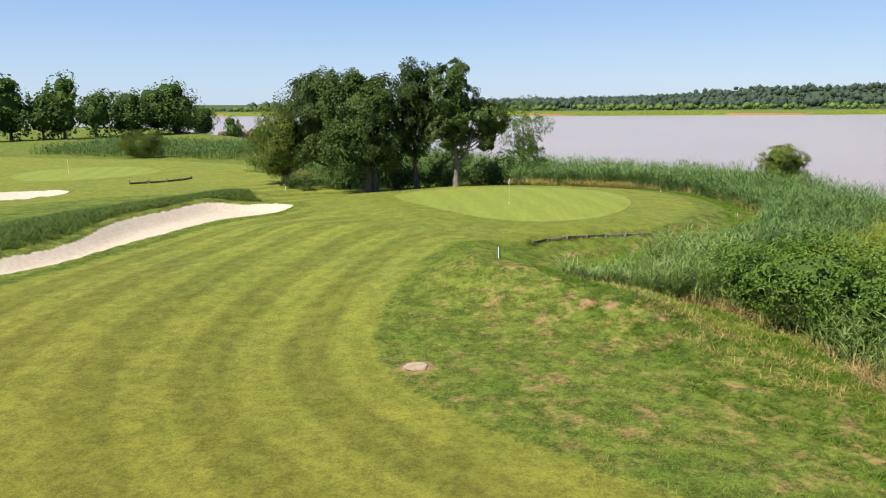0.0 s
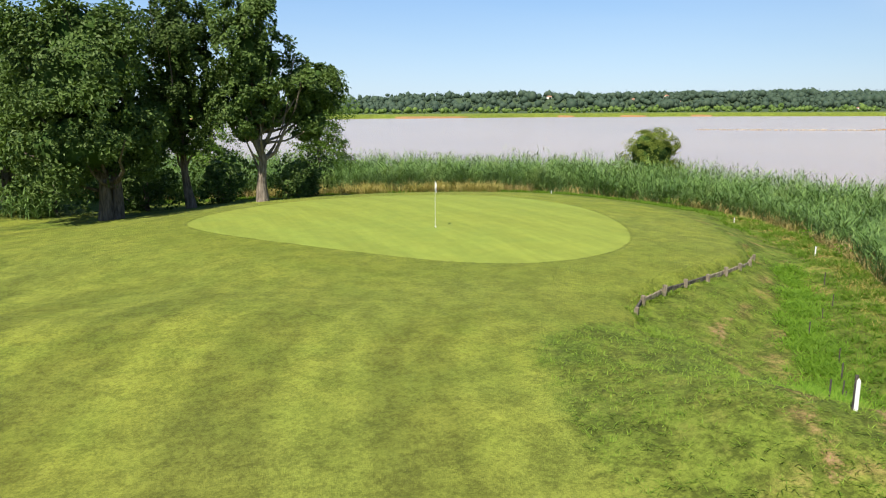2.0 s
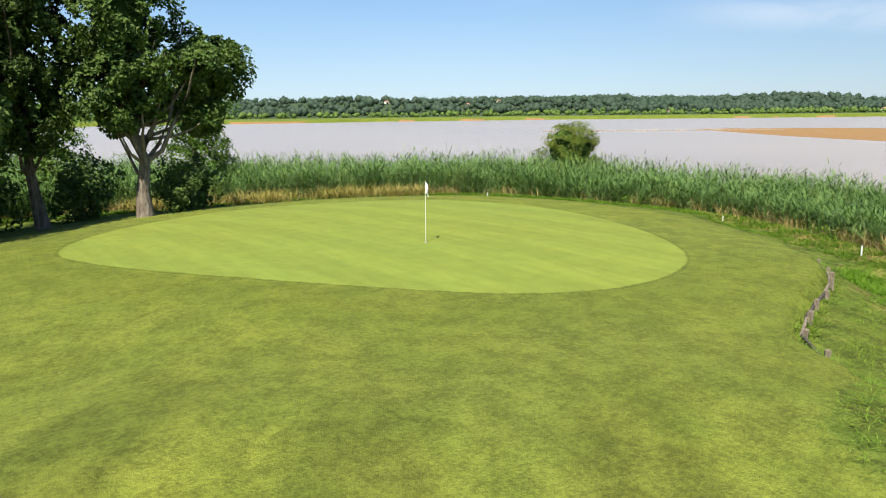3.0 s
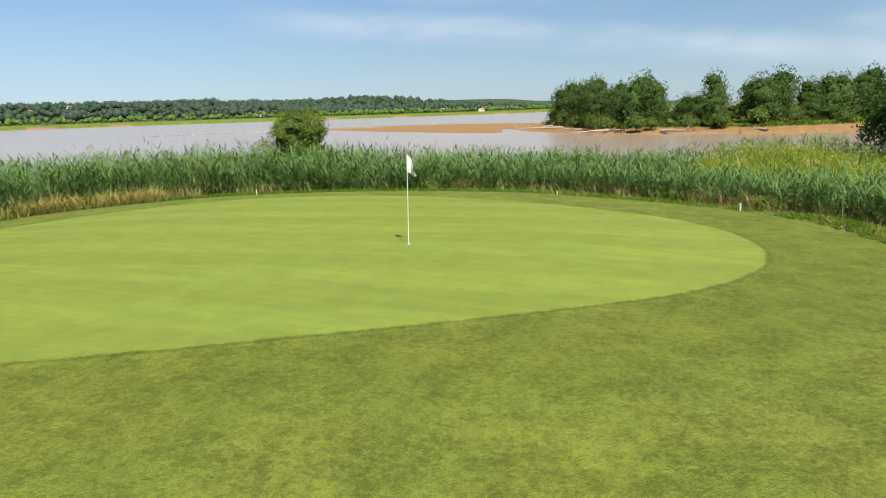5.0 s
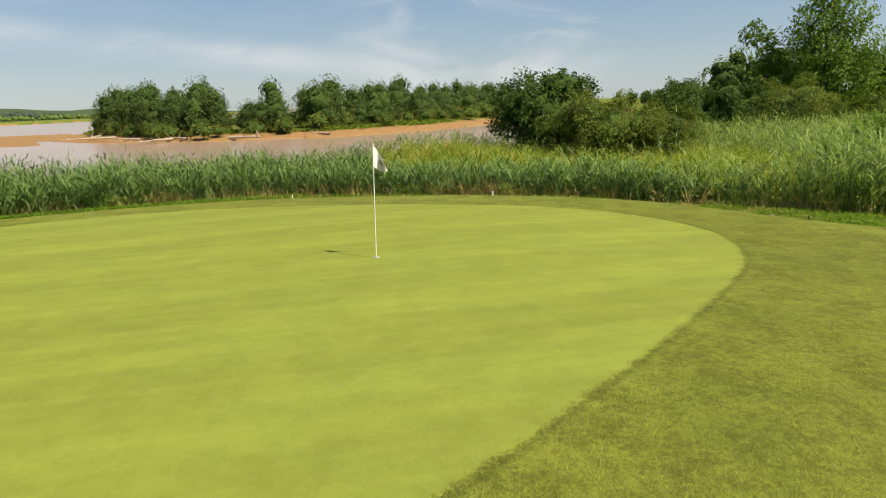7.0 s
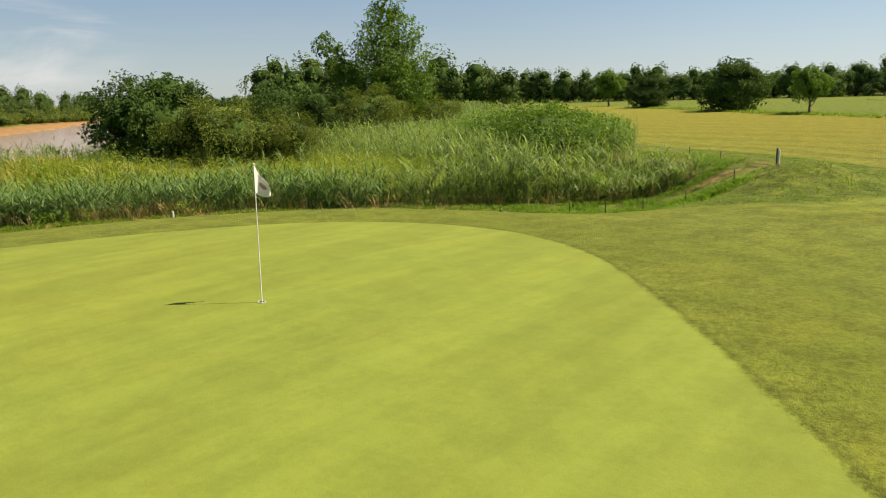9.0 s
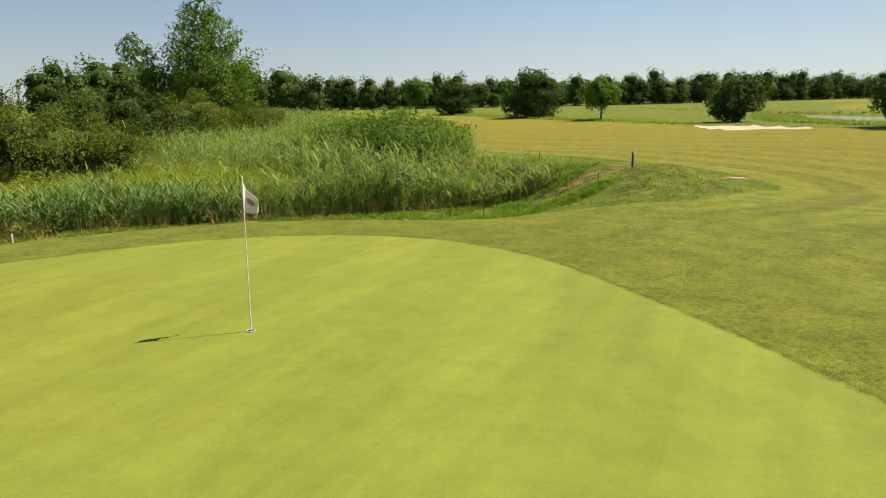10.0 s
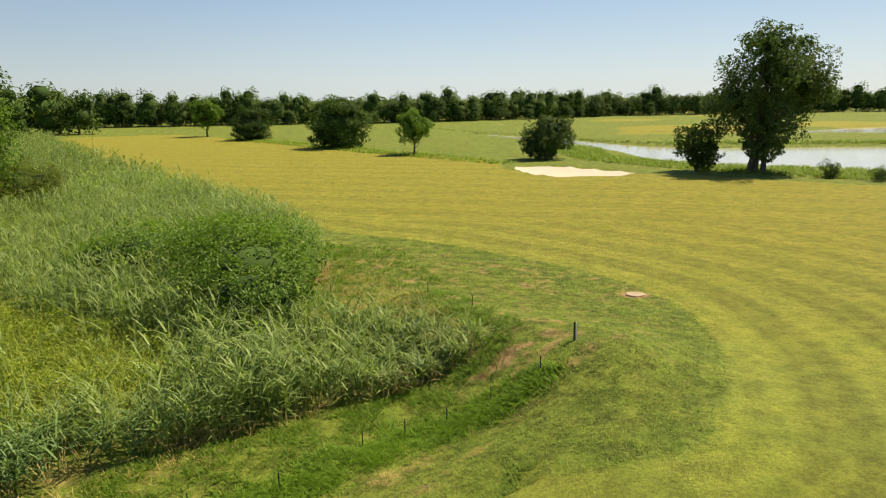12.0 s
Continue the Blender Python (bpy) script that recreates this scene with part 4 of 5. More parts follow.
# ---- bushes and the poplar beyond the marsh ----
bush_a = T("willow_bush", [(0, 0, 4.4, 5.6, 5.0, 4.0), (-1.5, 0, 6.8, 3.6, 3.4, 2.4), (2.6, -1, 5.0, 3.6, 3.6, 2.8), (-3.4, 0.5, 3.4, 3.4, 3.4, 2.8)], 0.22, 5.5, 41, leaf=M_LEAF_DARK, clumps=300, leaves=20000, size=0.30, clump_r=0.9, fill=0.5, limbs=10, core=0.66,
           stems=((0, 0), (1, 0.4), (-1, 0.3)), label="large dark rounded bush at the edge of the marsh", category="bush")
place(bush_a, 41.2, 44.4, 100, 0.72)
bush_b = T("willow_bush", [(0, 0, 2.8, 4.4, 4.0, 2.6), (1.8, 0, 3.8, 2.6, 2.6, 1.9), (-2.4, 0, 2.8, 2.6, 2.6, 2.0)], 0.14, 3.2, 42, leaf=M_LEAF_OLIVE, clumps=200, leaves=14000, size=0.23, clump_r=0.65, core=0.62, slim=0.4, limbs=14,
           stems=((0, 0), (0.7, 0.3), (-0.6, 0.4)), label="yellow-green willow bush at the edge of the marsh", category="bush")
place(bush_b, 36.4, 41.8, 60, 0.82)
again(bush_b, 35.4, 38.6, 200, 0.62)
again(bush_a, 52.6, 26.0, 130, 0.66, label="broad dark thicket beyond the marsh")
again(bush_a, 50.4, 21.6, 250, 0.60, label="broad dark thicket beyond the marsh")
again(bush_b, 48.6, 18.4, 240, 0.95)
again(bush_b, 51.5, 4.5, 30, 0.8)
poplar = T("poplar_tree", [(0, 0, 5.8, 5.0, 5.0, 3.4), (0, 0, 8.6, 4.9, 4.9, 3.4), (0, 0, 11.8, 3.6, 3.6, 3.0), (0, 0, 14.6, 1.8, 1.8, 2.2), (0.4, 0, 3.0, 3.2, 3.2, 2.0)], 0.26, 15.5, 43, leaf=M_LEAF_FRESH, clumps=300, leaves=16500, size=0.33,
           clump_r=0.7, limbs=44, fill=0.35, bark=M_BARK_PALE, label="tall young poplar with light green leaves")
place(poplar, 52.6, 10.2, 0, 0.93)
tall_willow = T("willow_tree", [(0, 0, 9.0, 1.6, 1.6, 2.0), (1.5, 0, 11.0, 1.5, 1.5, 1.6), (-1.0, 0, 6.0, 2.2, 2.2, 2.2)], 0.24, 10.5, 44, leaf=M_LEAF_FRESH, clumps=50, leaves=4200, size=0.34, clump_r=0.8, limbs=14, slim=0.4,
                label="tall willow rising behind the thicket")
place(tall_willow, 57.0, 13.8, 40, 0.92)
# low thicket on the marsh's edge by the fairway
mound = T("willow_bush", [(0, 0, 1.9, 2.9, 2.6, 1.6), (2.6, -1.6, 1.7, 2.6, 2.4, 1.4), (-2.2, 1.8, 1.5, 2.2, 2.2, 1.3), (4.4, -3.6, 1.3, 2.0, 2.0, 1.2)], 0.06, 2.2, 45, leaf=M_LEAF_FRESH, clumps=190, leaves=15000, size=0.17, clump_r=0.48, core=0.62, limbs=22,
          stems=((0, 0), (0.8, -0.5), (-0.8, 0.5), (2.2, -1.4), (-1.6, 1.2)), label="green thicket of willow shrubs among the reeds", category="bush")
place(mound, 16.6, 34.0, -20, 1.15)
again(mound, 21.4, 27.2, 60, 1.05)

# ---- trees along the fairway behind ----
big = T("ash_tree", [(-2.2, 0, 13.2, 6.0, 5.6, 4.6), (-1, 0, 16.6, 4.2, 4.0, 2.6), (2.6, 0, 9.4, 4.0, 4.0, 3.6), (-5.2, 0, 11.2, 3.4, 3.6, 3.0), (-1.4, 0, 6.4, 4.2, 4.0, 3.4), (-0.6, 0, 3.4, 2.6, 2.6, 2.2)], 0.30, 15, 51, leaf=M_LEAF, clumps=330, leaves=26000, size=0.38, clump_r=0.95, core=0.42, limbs=24,
        stems=((0, 0), (0.9, 0.3), (-0.9, 0.5)), lean=(-1.5, 0), label="tall dark ash with several trunks beside the pond")
place(big, -22.4, -32.6, 0, 0.94)
side_tree = T("hawthorn", [(0, 0, 3.9, 2.6, 2.6, 2.4), (-0.6, 0, 2.0, 2.4, 2.4, 1.6)], 0.16, 4.2, 52, leaf=M_LEAF_DARK, clumps=110, leaves=5500, size=0.34, clump_r=0.75, limbs=12, stems=((0, 0), (0.3, 0.2)), label="small dark hawthorn beside the tall ash")
place(side_tree, -15.7, -33.8)
bush_r = T("hawthorn", [(0, 0, 3.6, 3.9, 3.9, 2.9), (-1.0, 0, 4.8, 2.6, 2.6, 1.8), (1.5, 0, 2.2, 3.2, 3.2, 1.9)], 0.2, 4.4, 53, leaf=M_LEAF, clumps=220, leaves=10000, size=0.36, clump_r=0.8, core=0.64, limbs=12, stems=((0, 0), (0.4, 0.2), (-0.5, 0.2)),
           label="broad dark hawthorn behind the fairway bunker")
place(bush_r, 3.8, -54.0)
round_tree = T("lime_tree", [(0, 0, 5.0, 3.2, 3.2, 2.5), (0, 0, 6.0, 2.6, 2.6, 1.9)], 0.22, 5, 54, leaf=M_LEAF_FRESH, clumps=150, leaves=7000, size=0.34, clump_r=0.7, core=0.7, limbs=12, label="neat round-crowned young tree on the fairway")
place(round_tree, 27.6, -64.5, 0, 0.95)
oak = T("oak_tree", [(0, 0, 4.8, 6.2, 6.0, 4.2), (0, 0, 7.6, 4.6, 4.6, 2.6), (2, 0, 2.8, 5.2, 5.2, 2.4)], 0.5, 7, 55, leaf=M_LEAF_DARK, clumps=320, leaves=13000, size=0.46, clump_r=1.05, core=0.7, limbs=12, label="broad dark dome-shaped oak on the fairway")
place(oak, 46.6, -83.5)
again(oak, 79.5, -115, 60, 0.82)
again(round_tree, 101.5, -134, 90, 1.3, label="rounded green tree at the end of the fairway")
again(shrub, -28.8, -25.4, 50, 0.9, label="small grey-green shrub on the pond bank")
again(shrub, -32.5, -21.6, 150, 0.75, label="small grey-green shrub on the pond bank")
# far woods behind the fairway: separate trees, alike
far_a = T("woodland_tree", [(0, 0, 6.4, 5.6, 5.6, 4.8), (1, 0, 9.6, 4.2, 4.2, 3.0), (0, 0, 3.2, 5.0, 5.0, 3.0)], 0.35, 8, 61, leaf=M_LEAF_FAR, clumps=64, leaves=1300, size=0.62, clump_r=1.5, core=0.66, limbs=0, slim=0.75, label="broad green woodland tree", group="woodland trees")
far_b = T("woodland_tree", [(0, 0, 7.4, 4.4, 4.4, 5.4), (-0.6, 0, 11.0, 3.2, 3.2, 3.0), (0.4, 0, 3.6, 4.0, 4.0, 3.2)], 0.32, 9, 62, leaf=M_LEAF_FAR, clumps=60, leaves=1300, size=0.62, clump_r=1.45, core=0.64, limbs=0, slim=0.75, label="tall green woodland tree", group="woodland trees")
far_c = T("woodland_tree", [(0, 0, 4.8, 5.0, 5.0, 4.4), (1.2, 0, 7.6, 3.4, 3.4, 2.6)], 0.3, 6, 63, leaf=M_LEAF, clumps=56, leaves=1300, size=0.62, clump_r=1.45, core=0.66, limbs=0, slim=0.75, label="rounded dark woodland tree", group="woodland trees")
near_a = T("waterside_tree", [(0, 0, 6.0, 4.8, 4.8, 4.4), (1, 0, 8.8, 3.6, 3.6, 2.8), (-1.4, 0, 3.2, 4.4, 4.4, 2.8)], 0.3, 8, 64, leaf=M_LEAF, clumps=80, leaves=1800, size=0.48, clump_r=1.0, core=0.62, limbs=0, slim=0.7, label="rounded green tree on the wooded spit", group="trees on the spit")
near_b = T("waterside_tree", [(0, 0, 6.8, 3.6, 3.6, 4.6), (0.8, 0, 10, 2.6, 2.6, 2.6), (0.4, 0, 3.4, 3.6, 3.6, 2.8)], 0.28, 9, 65, leaf=M_LEAF, clumps=76, leaves=1800, size=0.48, clump_r=1.0, core=0.7, limbs=0, slim=0.7, label="tall green tree on the wooded spit", group="trees on the spit")
near_c = T("waterside_bush", [(0, 0, 2.2, 3.8, 3.6, 2.2), (1.2, 0, 3.2, 2.6, 2.6, 1.8)], 0.12, 3, 66, leaf=M_LEAF_OLIVE, clumps=30, leaves=600, size=0.46, clump_r=0.8, core=0.62, limbs=0, slim=0.6, label="low olive bush on the bank of the spit", category="bush", group="trees on the spit")
place(near_a, 236, 104)
place(near_b, 226, 92)
place(near_c, 176, 80)
place(far_a, 60, -330)
place(far_b, 20, -345)
place(far_c, -20, -335)


def row_of_trees(line, step, seed, scale=(0.8, 1.2), deep=14, kinds=(far_a, far_b, far_c)):
    g = random.Random(seed)
    line = np.asarray(line, float)
    s = np.r_[0, np.cumsum(np.hypot(*np.diff(line, axis=0).T))]
    d = 0.0
    while d < s[-1]:
        x, y = np.interp(d, s, line[:, 0]) + g.uniform(-deep, deep) * 0.4, np.interp(d, s, line[:, 1]) + g.uniform(-deep, deep)
        again(g.choice(kinds), x, y, g.uniform(0, 360), g.uniform(*scale))
        d += step * g.uniform(0.6, 1.4)


row_of_trees([(196, -92), (182, -112), (168, -140), (152, -150)], 6.5, 1, (1.1, 1.4), 5)
row_of_trees([(205, -90), (195, -130), (172, -158), (160, -165)], 5.5, 2, (1.2, 1.5), 6)
row_of_trees([(190, -205), (183, -219), (140, -230), (68, -240), (20, -272), (-33, -322), (-154, -357), (-300, -330)], 4.8, 3, (0.78, 1.12), 6, (far_a, far_b, far_c))
row_of_trees([(-280, -320), (-330, -200), (-330, -60), (-300, 60), (-250, 140)], 22, 4, (0.9, 1.3), 14)
row_of_trees([(-260, 140), (-180, 176), (-140, 204), (-120, 232), (-106, 262)], 6.5, 6, (1.15, 1.55), 7)
row_of_trees([(-110, 262), (-84, 300), (-40, 330)], 7, 7, (0.85, 1.1), 8)
# spit across the creek
row_of_trees([(262, 117), (228, 107), (204, 95), (186, 82)], 3.6, 8, (0.55, 1.12), 4, (near_a, near_b))
row_of_trees([(190, 80), (184, 62), (192, 44), (214, 22), (252, -12), (330, -76)], 3.6, 9, (0.48, 1.08), 4, (near_a, near_b))
row_of_trees([(268, 108), (232, 96), (206, 78), (206, 50), (238, 18), (300, -30)], 7.5, 10, (0.75, 1.25), 5, (near_a, near_b))
row_of_trees([(240, 116), (206, 102), (182, 86), (177, 66), (182, 46), (206, 20), (240, -8), (300, -56)], 9, 11, (0.6, 1.0), 2, (near_c,))
row_of_trees([(330, -85), (400, -165), (430, -210), (460, -270)], 7, 16, (0.5, 0.75), 8)
# undergrowth below the woods
row_of_trees([(262, 112), (228, 102), (206, 90), (190, 76), (190, 60), (200, 42), (222, 16), (260, -20), (320, -72)], 2.6, 14, (0.8, 1.2), 3, (near_c,))
row_of_trees([(188, -200), (181, -214), (140, -225), (68, -235), (20, -267), (-33, -317), (-154, -352)], 11.0, 15, (0.4, 0.6), 3, (far_c, far_a))
# left, behind the second green
again(bush_b, -61, 130, 0, 0.85, label="dark shrub in front of the reeds")
again(bush_r, -66, 137, 60, 0.7)
again(bush_a, -30, 128, 60, 0.7)
again(bush_a, -42, 140, 160, 0.6)


# ---- driftwood on the spit ----
def make_log(seed, length):
    g = np.random.default_rng(seed)
    root = new("driftwood_log")
    p = np.stack([np.linspace(0, length, 7), 0.25 * g.normal(size=7), 0.35 + 0.12 * g.normal(size=7).cumsum()], 1)
    v, f = tubes([(p, np.linspace(0.34, 0.12, 7))], 8)
    part("stem", mesh_from("stem", v, [f], M_DRIFT, smooth=True), root)
    lp = [(limb(p[k], p[k] + g.normal(size=3) * [1.2, 1.2, 0.5] + [0.6, 0, 0.9], g), np.linspace(0.12, 0.03, 5)) for k in (2, 4, 5, 6)]
    for one in lp:
        v, f = tubes([one], 5)
        part("branch", mesh_from("branch", v, [f], M_DRIFT, smooth=True), root)
    return tagged(root, "bleached driftwood log on the mud", "log", "driftwood on the spit")


log_a, log_b = make_log(1, 9), make_log(2, 13)
place(log_a, 178, 84, 30)
place(log_b, 171, 63, 65)
for k, (x, y) in enumerate(((186, 92), (192, 97), (182, 88), (174, 74), (170, 58), (170, 50), (204, 105), (218, 112))):
    again(log_a if k % 2 else log_b, x, y, k * 77, 0.8 + 0.1 * (k % 4))

# low training wall of stones in the river
bm = bmesh.new()
g = random.Random(3)
for k in range(150):
    s = k / 149
    m = Matrix.Translation((205 + 75 * s + g.uniform(-1, 1), 268 - 64 * s + g.uniform(-1, 1), WATER_Z + 0.05)) @ Euler((g.random() * 3, g.random() * 3, g.random() * 3)).to_matrix().to_4x4() @ Matrix.Diagonal((g.uniform(0.4, 0.8), g.uniform(0.3, 0.7), g.uniform(0.2, 0.4), 1))
    bmesh.ops.create_icosphere(bm, subdivisions=1, radius=1.0, matrix=m)
tagged(new("training_wall", bm_mesh("training_wall", bm, M_STONE)), "low line of dark stones standing in the river", "stone wall", kind="stuff")


# ---- houses far off ----
def make_house(w, d, h, label):
    root = new("house")
    bm = bmesh.new()
    bmesh.ops.create_cube(bm, size=1)
    bmesh.ops.scale(bm, verts=bm.verts, vec=(w, d, h))
    bmesh.ops.translate(bm, verts=bm.verts, vec=(0, 0, h / 2))
    part("wall", bm_mesh("wall", bm, M_WALL), root)
    e, r = 0.5, h + 0.32 * d
    v = [(-w / 2 - e, -d / 2 - e, h - 0.1), (w / 2 + e, -d / 2 - e, h - 0.1), (w / 2 + e, d / 2 + e, h - 0.1), (-w / 2 - e, d / 2 + e, h - 0.1), (-w / 2 - e, 0, r), (w / 2 + e, 0, r)]
    me = bpy.data.meshes.new("roof")
    me.from_pydata(v, [], [(0, 1, 5, 4), (2, 3, 4, 5), (0, 4, 3), (1, 2, 5), (3, 2, 1, 0)])
    me.materials.append(M_ROOF)
    part("roof", me, root)
    for k in range(4):
        for side in (-1, 1):
            bm = bmesh.new()
            bmesh.ops.create_cube(bm, size=1)
            bmesh.ops.scale(bm, verts=bm.verts, vec=(1.1, 0.12, 1.5))
            p = part("window", bm_mesh("window", bm, M_PANE), root)
            p.location = ((k - 1.5) * w / 4.4, side * (d / 2 + 0.02), 1.7 if h < 4 else (1.6 if k % 2 else 4.4))
    return tagged(root, label, "house", "houses on the far hills")


house = make_house(14, 9, 5.5, "pale rendered house with a tiled roof among trees")
place(house, -98, 282, 20, 0.9)
g = random.Random(11)
for k in range(22):
    a = g.uniform(0, 1)
    bx, by = np.interp(a, np.linspace(0, 1, 7), [900, 760, 560, 420, 300, 42, -300]), np.interp(a, np.linspace(0, 1, 7), [20, 80, 260, 390, 500, 638, 770])
    far_off = g.uniform(330, 800)
    again(house, bx + far_off * 0.45, by + far_off * 0.9, g.uniform(0, 180), g.uniform(0.5, 0.75))


# ---- woods on the far shore and its hills ----
def far_woods(name, count, band, size, clump, seed, mat, label, thin_out=0.4):
    """Crowns of a distant wood in a band behind the far shore: too far off to count."""
    gen = np.random.default_rng(seed)
    line = np.array(FAR_BANK[1:-1][::-1], float)
    s = np.r_[0, np.cumsum(np.hypot(*np.diff(line, axis=0).T))]
    d = gen.uniform(s[0], s[-1], count)
    x, y = np.interp(d, s, line[:, 0]), np.interp(d, s, line[:, 1])
    tx, ty = (np.interp(d + 160, s, line[:, q]) - np.interp(d - 160, s, line[:, q]) for q in (0, 1))
    ln = np.hypot(tx, ty) + 1e-9
    off = band[0] + (band[1] - band[0]) * gen.random(count) ** 1.2
    x, y = x - ty / ln * off, y + tx / ln * off
    ok = gen.random(count) < thin_out + (1 - thin_out) * smooth(-0.2, 0.3, wave(x, y, 130, 77))
    x, y, count = x[ok], y[ok], int(ok.sum())
    z = ground_z(x, y)
    per = 13
    r = (0.35 + 1.0 * gen.random(count) ** 1.4) * clump * (1 + 0.35 * wave(x, y, 60, 78))
    # solid lumps that fill the crowns, coloured like the leaves around them
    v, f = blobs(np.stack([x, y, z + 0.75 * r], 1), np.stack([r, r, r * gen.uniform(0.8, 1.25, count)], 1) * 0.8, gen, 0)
    e = gen.normal(size=(count, per, 3))
    e /= np.linalg.norm(e, axis=2)[..., None]
    pos = np.stack([x, y, z + 0.75 * r], 1)[:, None] + e * r[:, None, None] * gen.uniform(0.8, 1.15, (count, per, 1))
    lv, lf = leaf_quads(pos.reshape(-1, 3), (e + 0.6 * gen.normal(size=e.shape)).reshape(-1, 3), size, gen, 0.8)
    tagged(new(name, mesh_from(name, lv, [lf], mat)), label, "woods", kind="stuff")
    tagged(new(name + "_shade", mesh_from(name + "_shade", v, [f], mat, smooth=True)), "solid inner lumps of the far woods in the leaf colour", "woods", kind="stuff")


far_woods("shore_woods", 2600, (130, 330), 1.2, 3.4, 81, M_LEAF_FAR, "green woods along the far shore of the river")
far_woods("hill_woods", 8500, (300, 1250), 1.9, 6.2, 82, M_LEAF_HILL_HAZED, "wooded hills beyond the river, haze painted into their leaf colour", 0.85)

# rows of trees behind the first ones at the fairway's end
gen = np.random.default_rng(84)
line = np.array([(200, -216), (140, -242), (68, -252), (20, -284), (-33, -334), (-154, -369), (-280, -356)], float)
k = gen.uniform(0, len(line) - 1.001, 420)
i = k.astype(int)
xy = line[i] + (line[i + 1] - line[i]) * (k - i)[:, None] + gen.normal(0, 5, (420, 2))
hgt = gen.uniform(5.5, 11.5, 420)
wid = hgt * gen.uniform(0.28, 0.42, 420)
cen = np.stack([xy[:, 0], xy[:, 1], ground_z(xy[:, 0], xy[:, 1]) + hgt * 0.55], 1)
# dark lumps added within the crowns as their painted shade
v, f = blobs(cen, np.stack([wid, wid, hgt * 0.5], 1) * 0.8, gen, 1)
e = gen.normal(size=(420, 110, 3))
e /= np.linalg.norm(e, axis=2)[..., None]
pos = cen[:, None] + e * np.stack([wid, wid, hgt * 0.5], 1)[:, None] * gen.uniform(0.85, 1.25, (420, 110, 1))
lv, lf = leaf_quads(pos.reshape(-1, 3), e.reshape(-1, 3), 1.0, gen, 0.8)
tagged(new("back_woods", mesh_from("back_woods", lv, [lf], M_LEAF_FAR)), "green woods behind the end of the fairway", "woods", kind="stuff")
tagged(new("back_woods_shade", mesh_from("back_woods_shade", v, [f], M_CROWN_SHADE, smooth=True)), "dark solid lumps painted as the shade inside the back woods", "woods", kind="stuff")

# ---- reeds and tall grass ----


def sow(ring, density, seed, keep=None):
    """Random places within an outline."""
    gen = np.random.default_rng(seed)
    ring = np.asarray(ring, float)
    lo, hi = ring.min(0), ring.max(0)
    n = int(density * (hi[0] - lo[0]) * (hi[1] - lo[1]))
    p = gen.uniform(lo, hi, (n, 2))
    p = p[outside(p[:, 0], p[:, 1], ring) < 0]
    if keep is not None:
        p = p[gen.random(len(p)) < keep(p[:, 0], p[:, 1])]
    return p


def blades(root_pts, direction, length, width, bend, gen, seg=2):
    """Drooping ribbons from given roots."""
    n = len(root_pts)
    d = direction / (np.linalg.norm(direction, axis=1)[:, None] + 1e-9)
    side = np.cross(d, np.array([0, 0, 1.0]))
    side /= np.linalg.norm(side, axis=1)[:, None] + 1e-9
    hor = np.stack([d[:, 0], d[:, 1], np.zeros(n)], 1)
    hor /= np.linalg.norm(hor, axis=1)[:, None] + 1e-9
    rows = []
    for k in range(seg + 1):
        t = k / seg
        c = root_pts + d * (length * t)[:, None] + hor * (bend * length * t * t)[:, None] - np.array([0, 0, 1.0]) * (0.6 * bend * length * t * t)[:, None]
        if k < seg:
            w = width * (0.8 if k == 0 else 1.0)
            rows += [c - side * w[:, None] / 2, c + side * w[:, None] / 2]
        else:
            rows.append(c)
    v = np.stack(rows, 1)
    b = np.arange(n)[:, None] * (2 * seg + 1)
    f4 = np.concatenate([b + np.array([[2 * k, 2 * k + 1, 2 * k + 3, 2 * k + 2]]) for k in range(seg - 1)])
    f3 = b + np.array([[2 * seg - 2, 2 * seg - 1, 2 * seg]])
    return v.reshape(-1, 3), f4, f3


def reed_arrays(p, height, gen, leaves=6, wide=0.035):
    """Reed plants: a stem and long leaves up it, all leaning one way a little."""
    n = len(p)
    z = ground_z(p[:, 0], p[:, 1])
    base = np.stack([p[:, 0], p[:, 1], z - 0.05], 1)
    h = height * gen.uniform(0.62, 1.12, n) * (0.66 + 0.34 * np.maximum(smooth(53, 68, p[:, 1]), smooth(49, 44, p[:, 1]))) * (0.42 + 0.58 * smooth(1.5, 8.0, np.hypot(p[:, 0] - 5.6, p[:, 1] - 40.0))) * (1 - 0.24 * smooth(21, 25, p[:, 0]) * smooth(82, 74, p[:, 1]) * smooth(50, 56, p[:, 1])) * (1 + 0.26 * wave(p[:, 0], p[:, 1], 6, 33) + 0.30 * wave(p[:, 0], p[:, 1], 1.9, 34))
    lean = np.stack([gen.normal(0.09, 0.13, n), gen.normal(0.05, 0.13, n), np.ones(n)], 1)
    vs, f4s, f3s, base_i = [], [], [], 0
    v, f4, f3 = blades(base, lean, h, np.full(n, wide * 0.5), np.full(n, 0.06), gen, 2)
    vs.append(v), f4s.append(f4), f3s.append(f3)
    base_i += len(v)
    for k in range(leaves):
        t = gen.uniform(0.12, 0.95, n)
        a = gen.uniform(0, 2 * np.pi, n)
        up = gen.uniform(0.55, 2.1, n)
        root = base + lean * (h * t)[:, None]
        d = np.stack([np.cos(a), np.sin(a), up], 1)
        v, f4, f3 = blades(root, d, gen.uniform(0.40, 0.85, n) * (height / 2.3) ** 0.5, np.full(n, wide) * gen.uniform(0.6, 1.25, n), gen.uniform(0.1, 0.8, n), gen, 2)
        vs.append(v), f4s.append(f4 + base_i), f3s.append(f3 + base_i)
        base_i += len(v)
    return np.concatenate(vs), np.concatenate(f4s), np.concatenate(f3s)


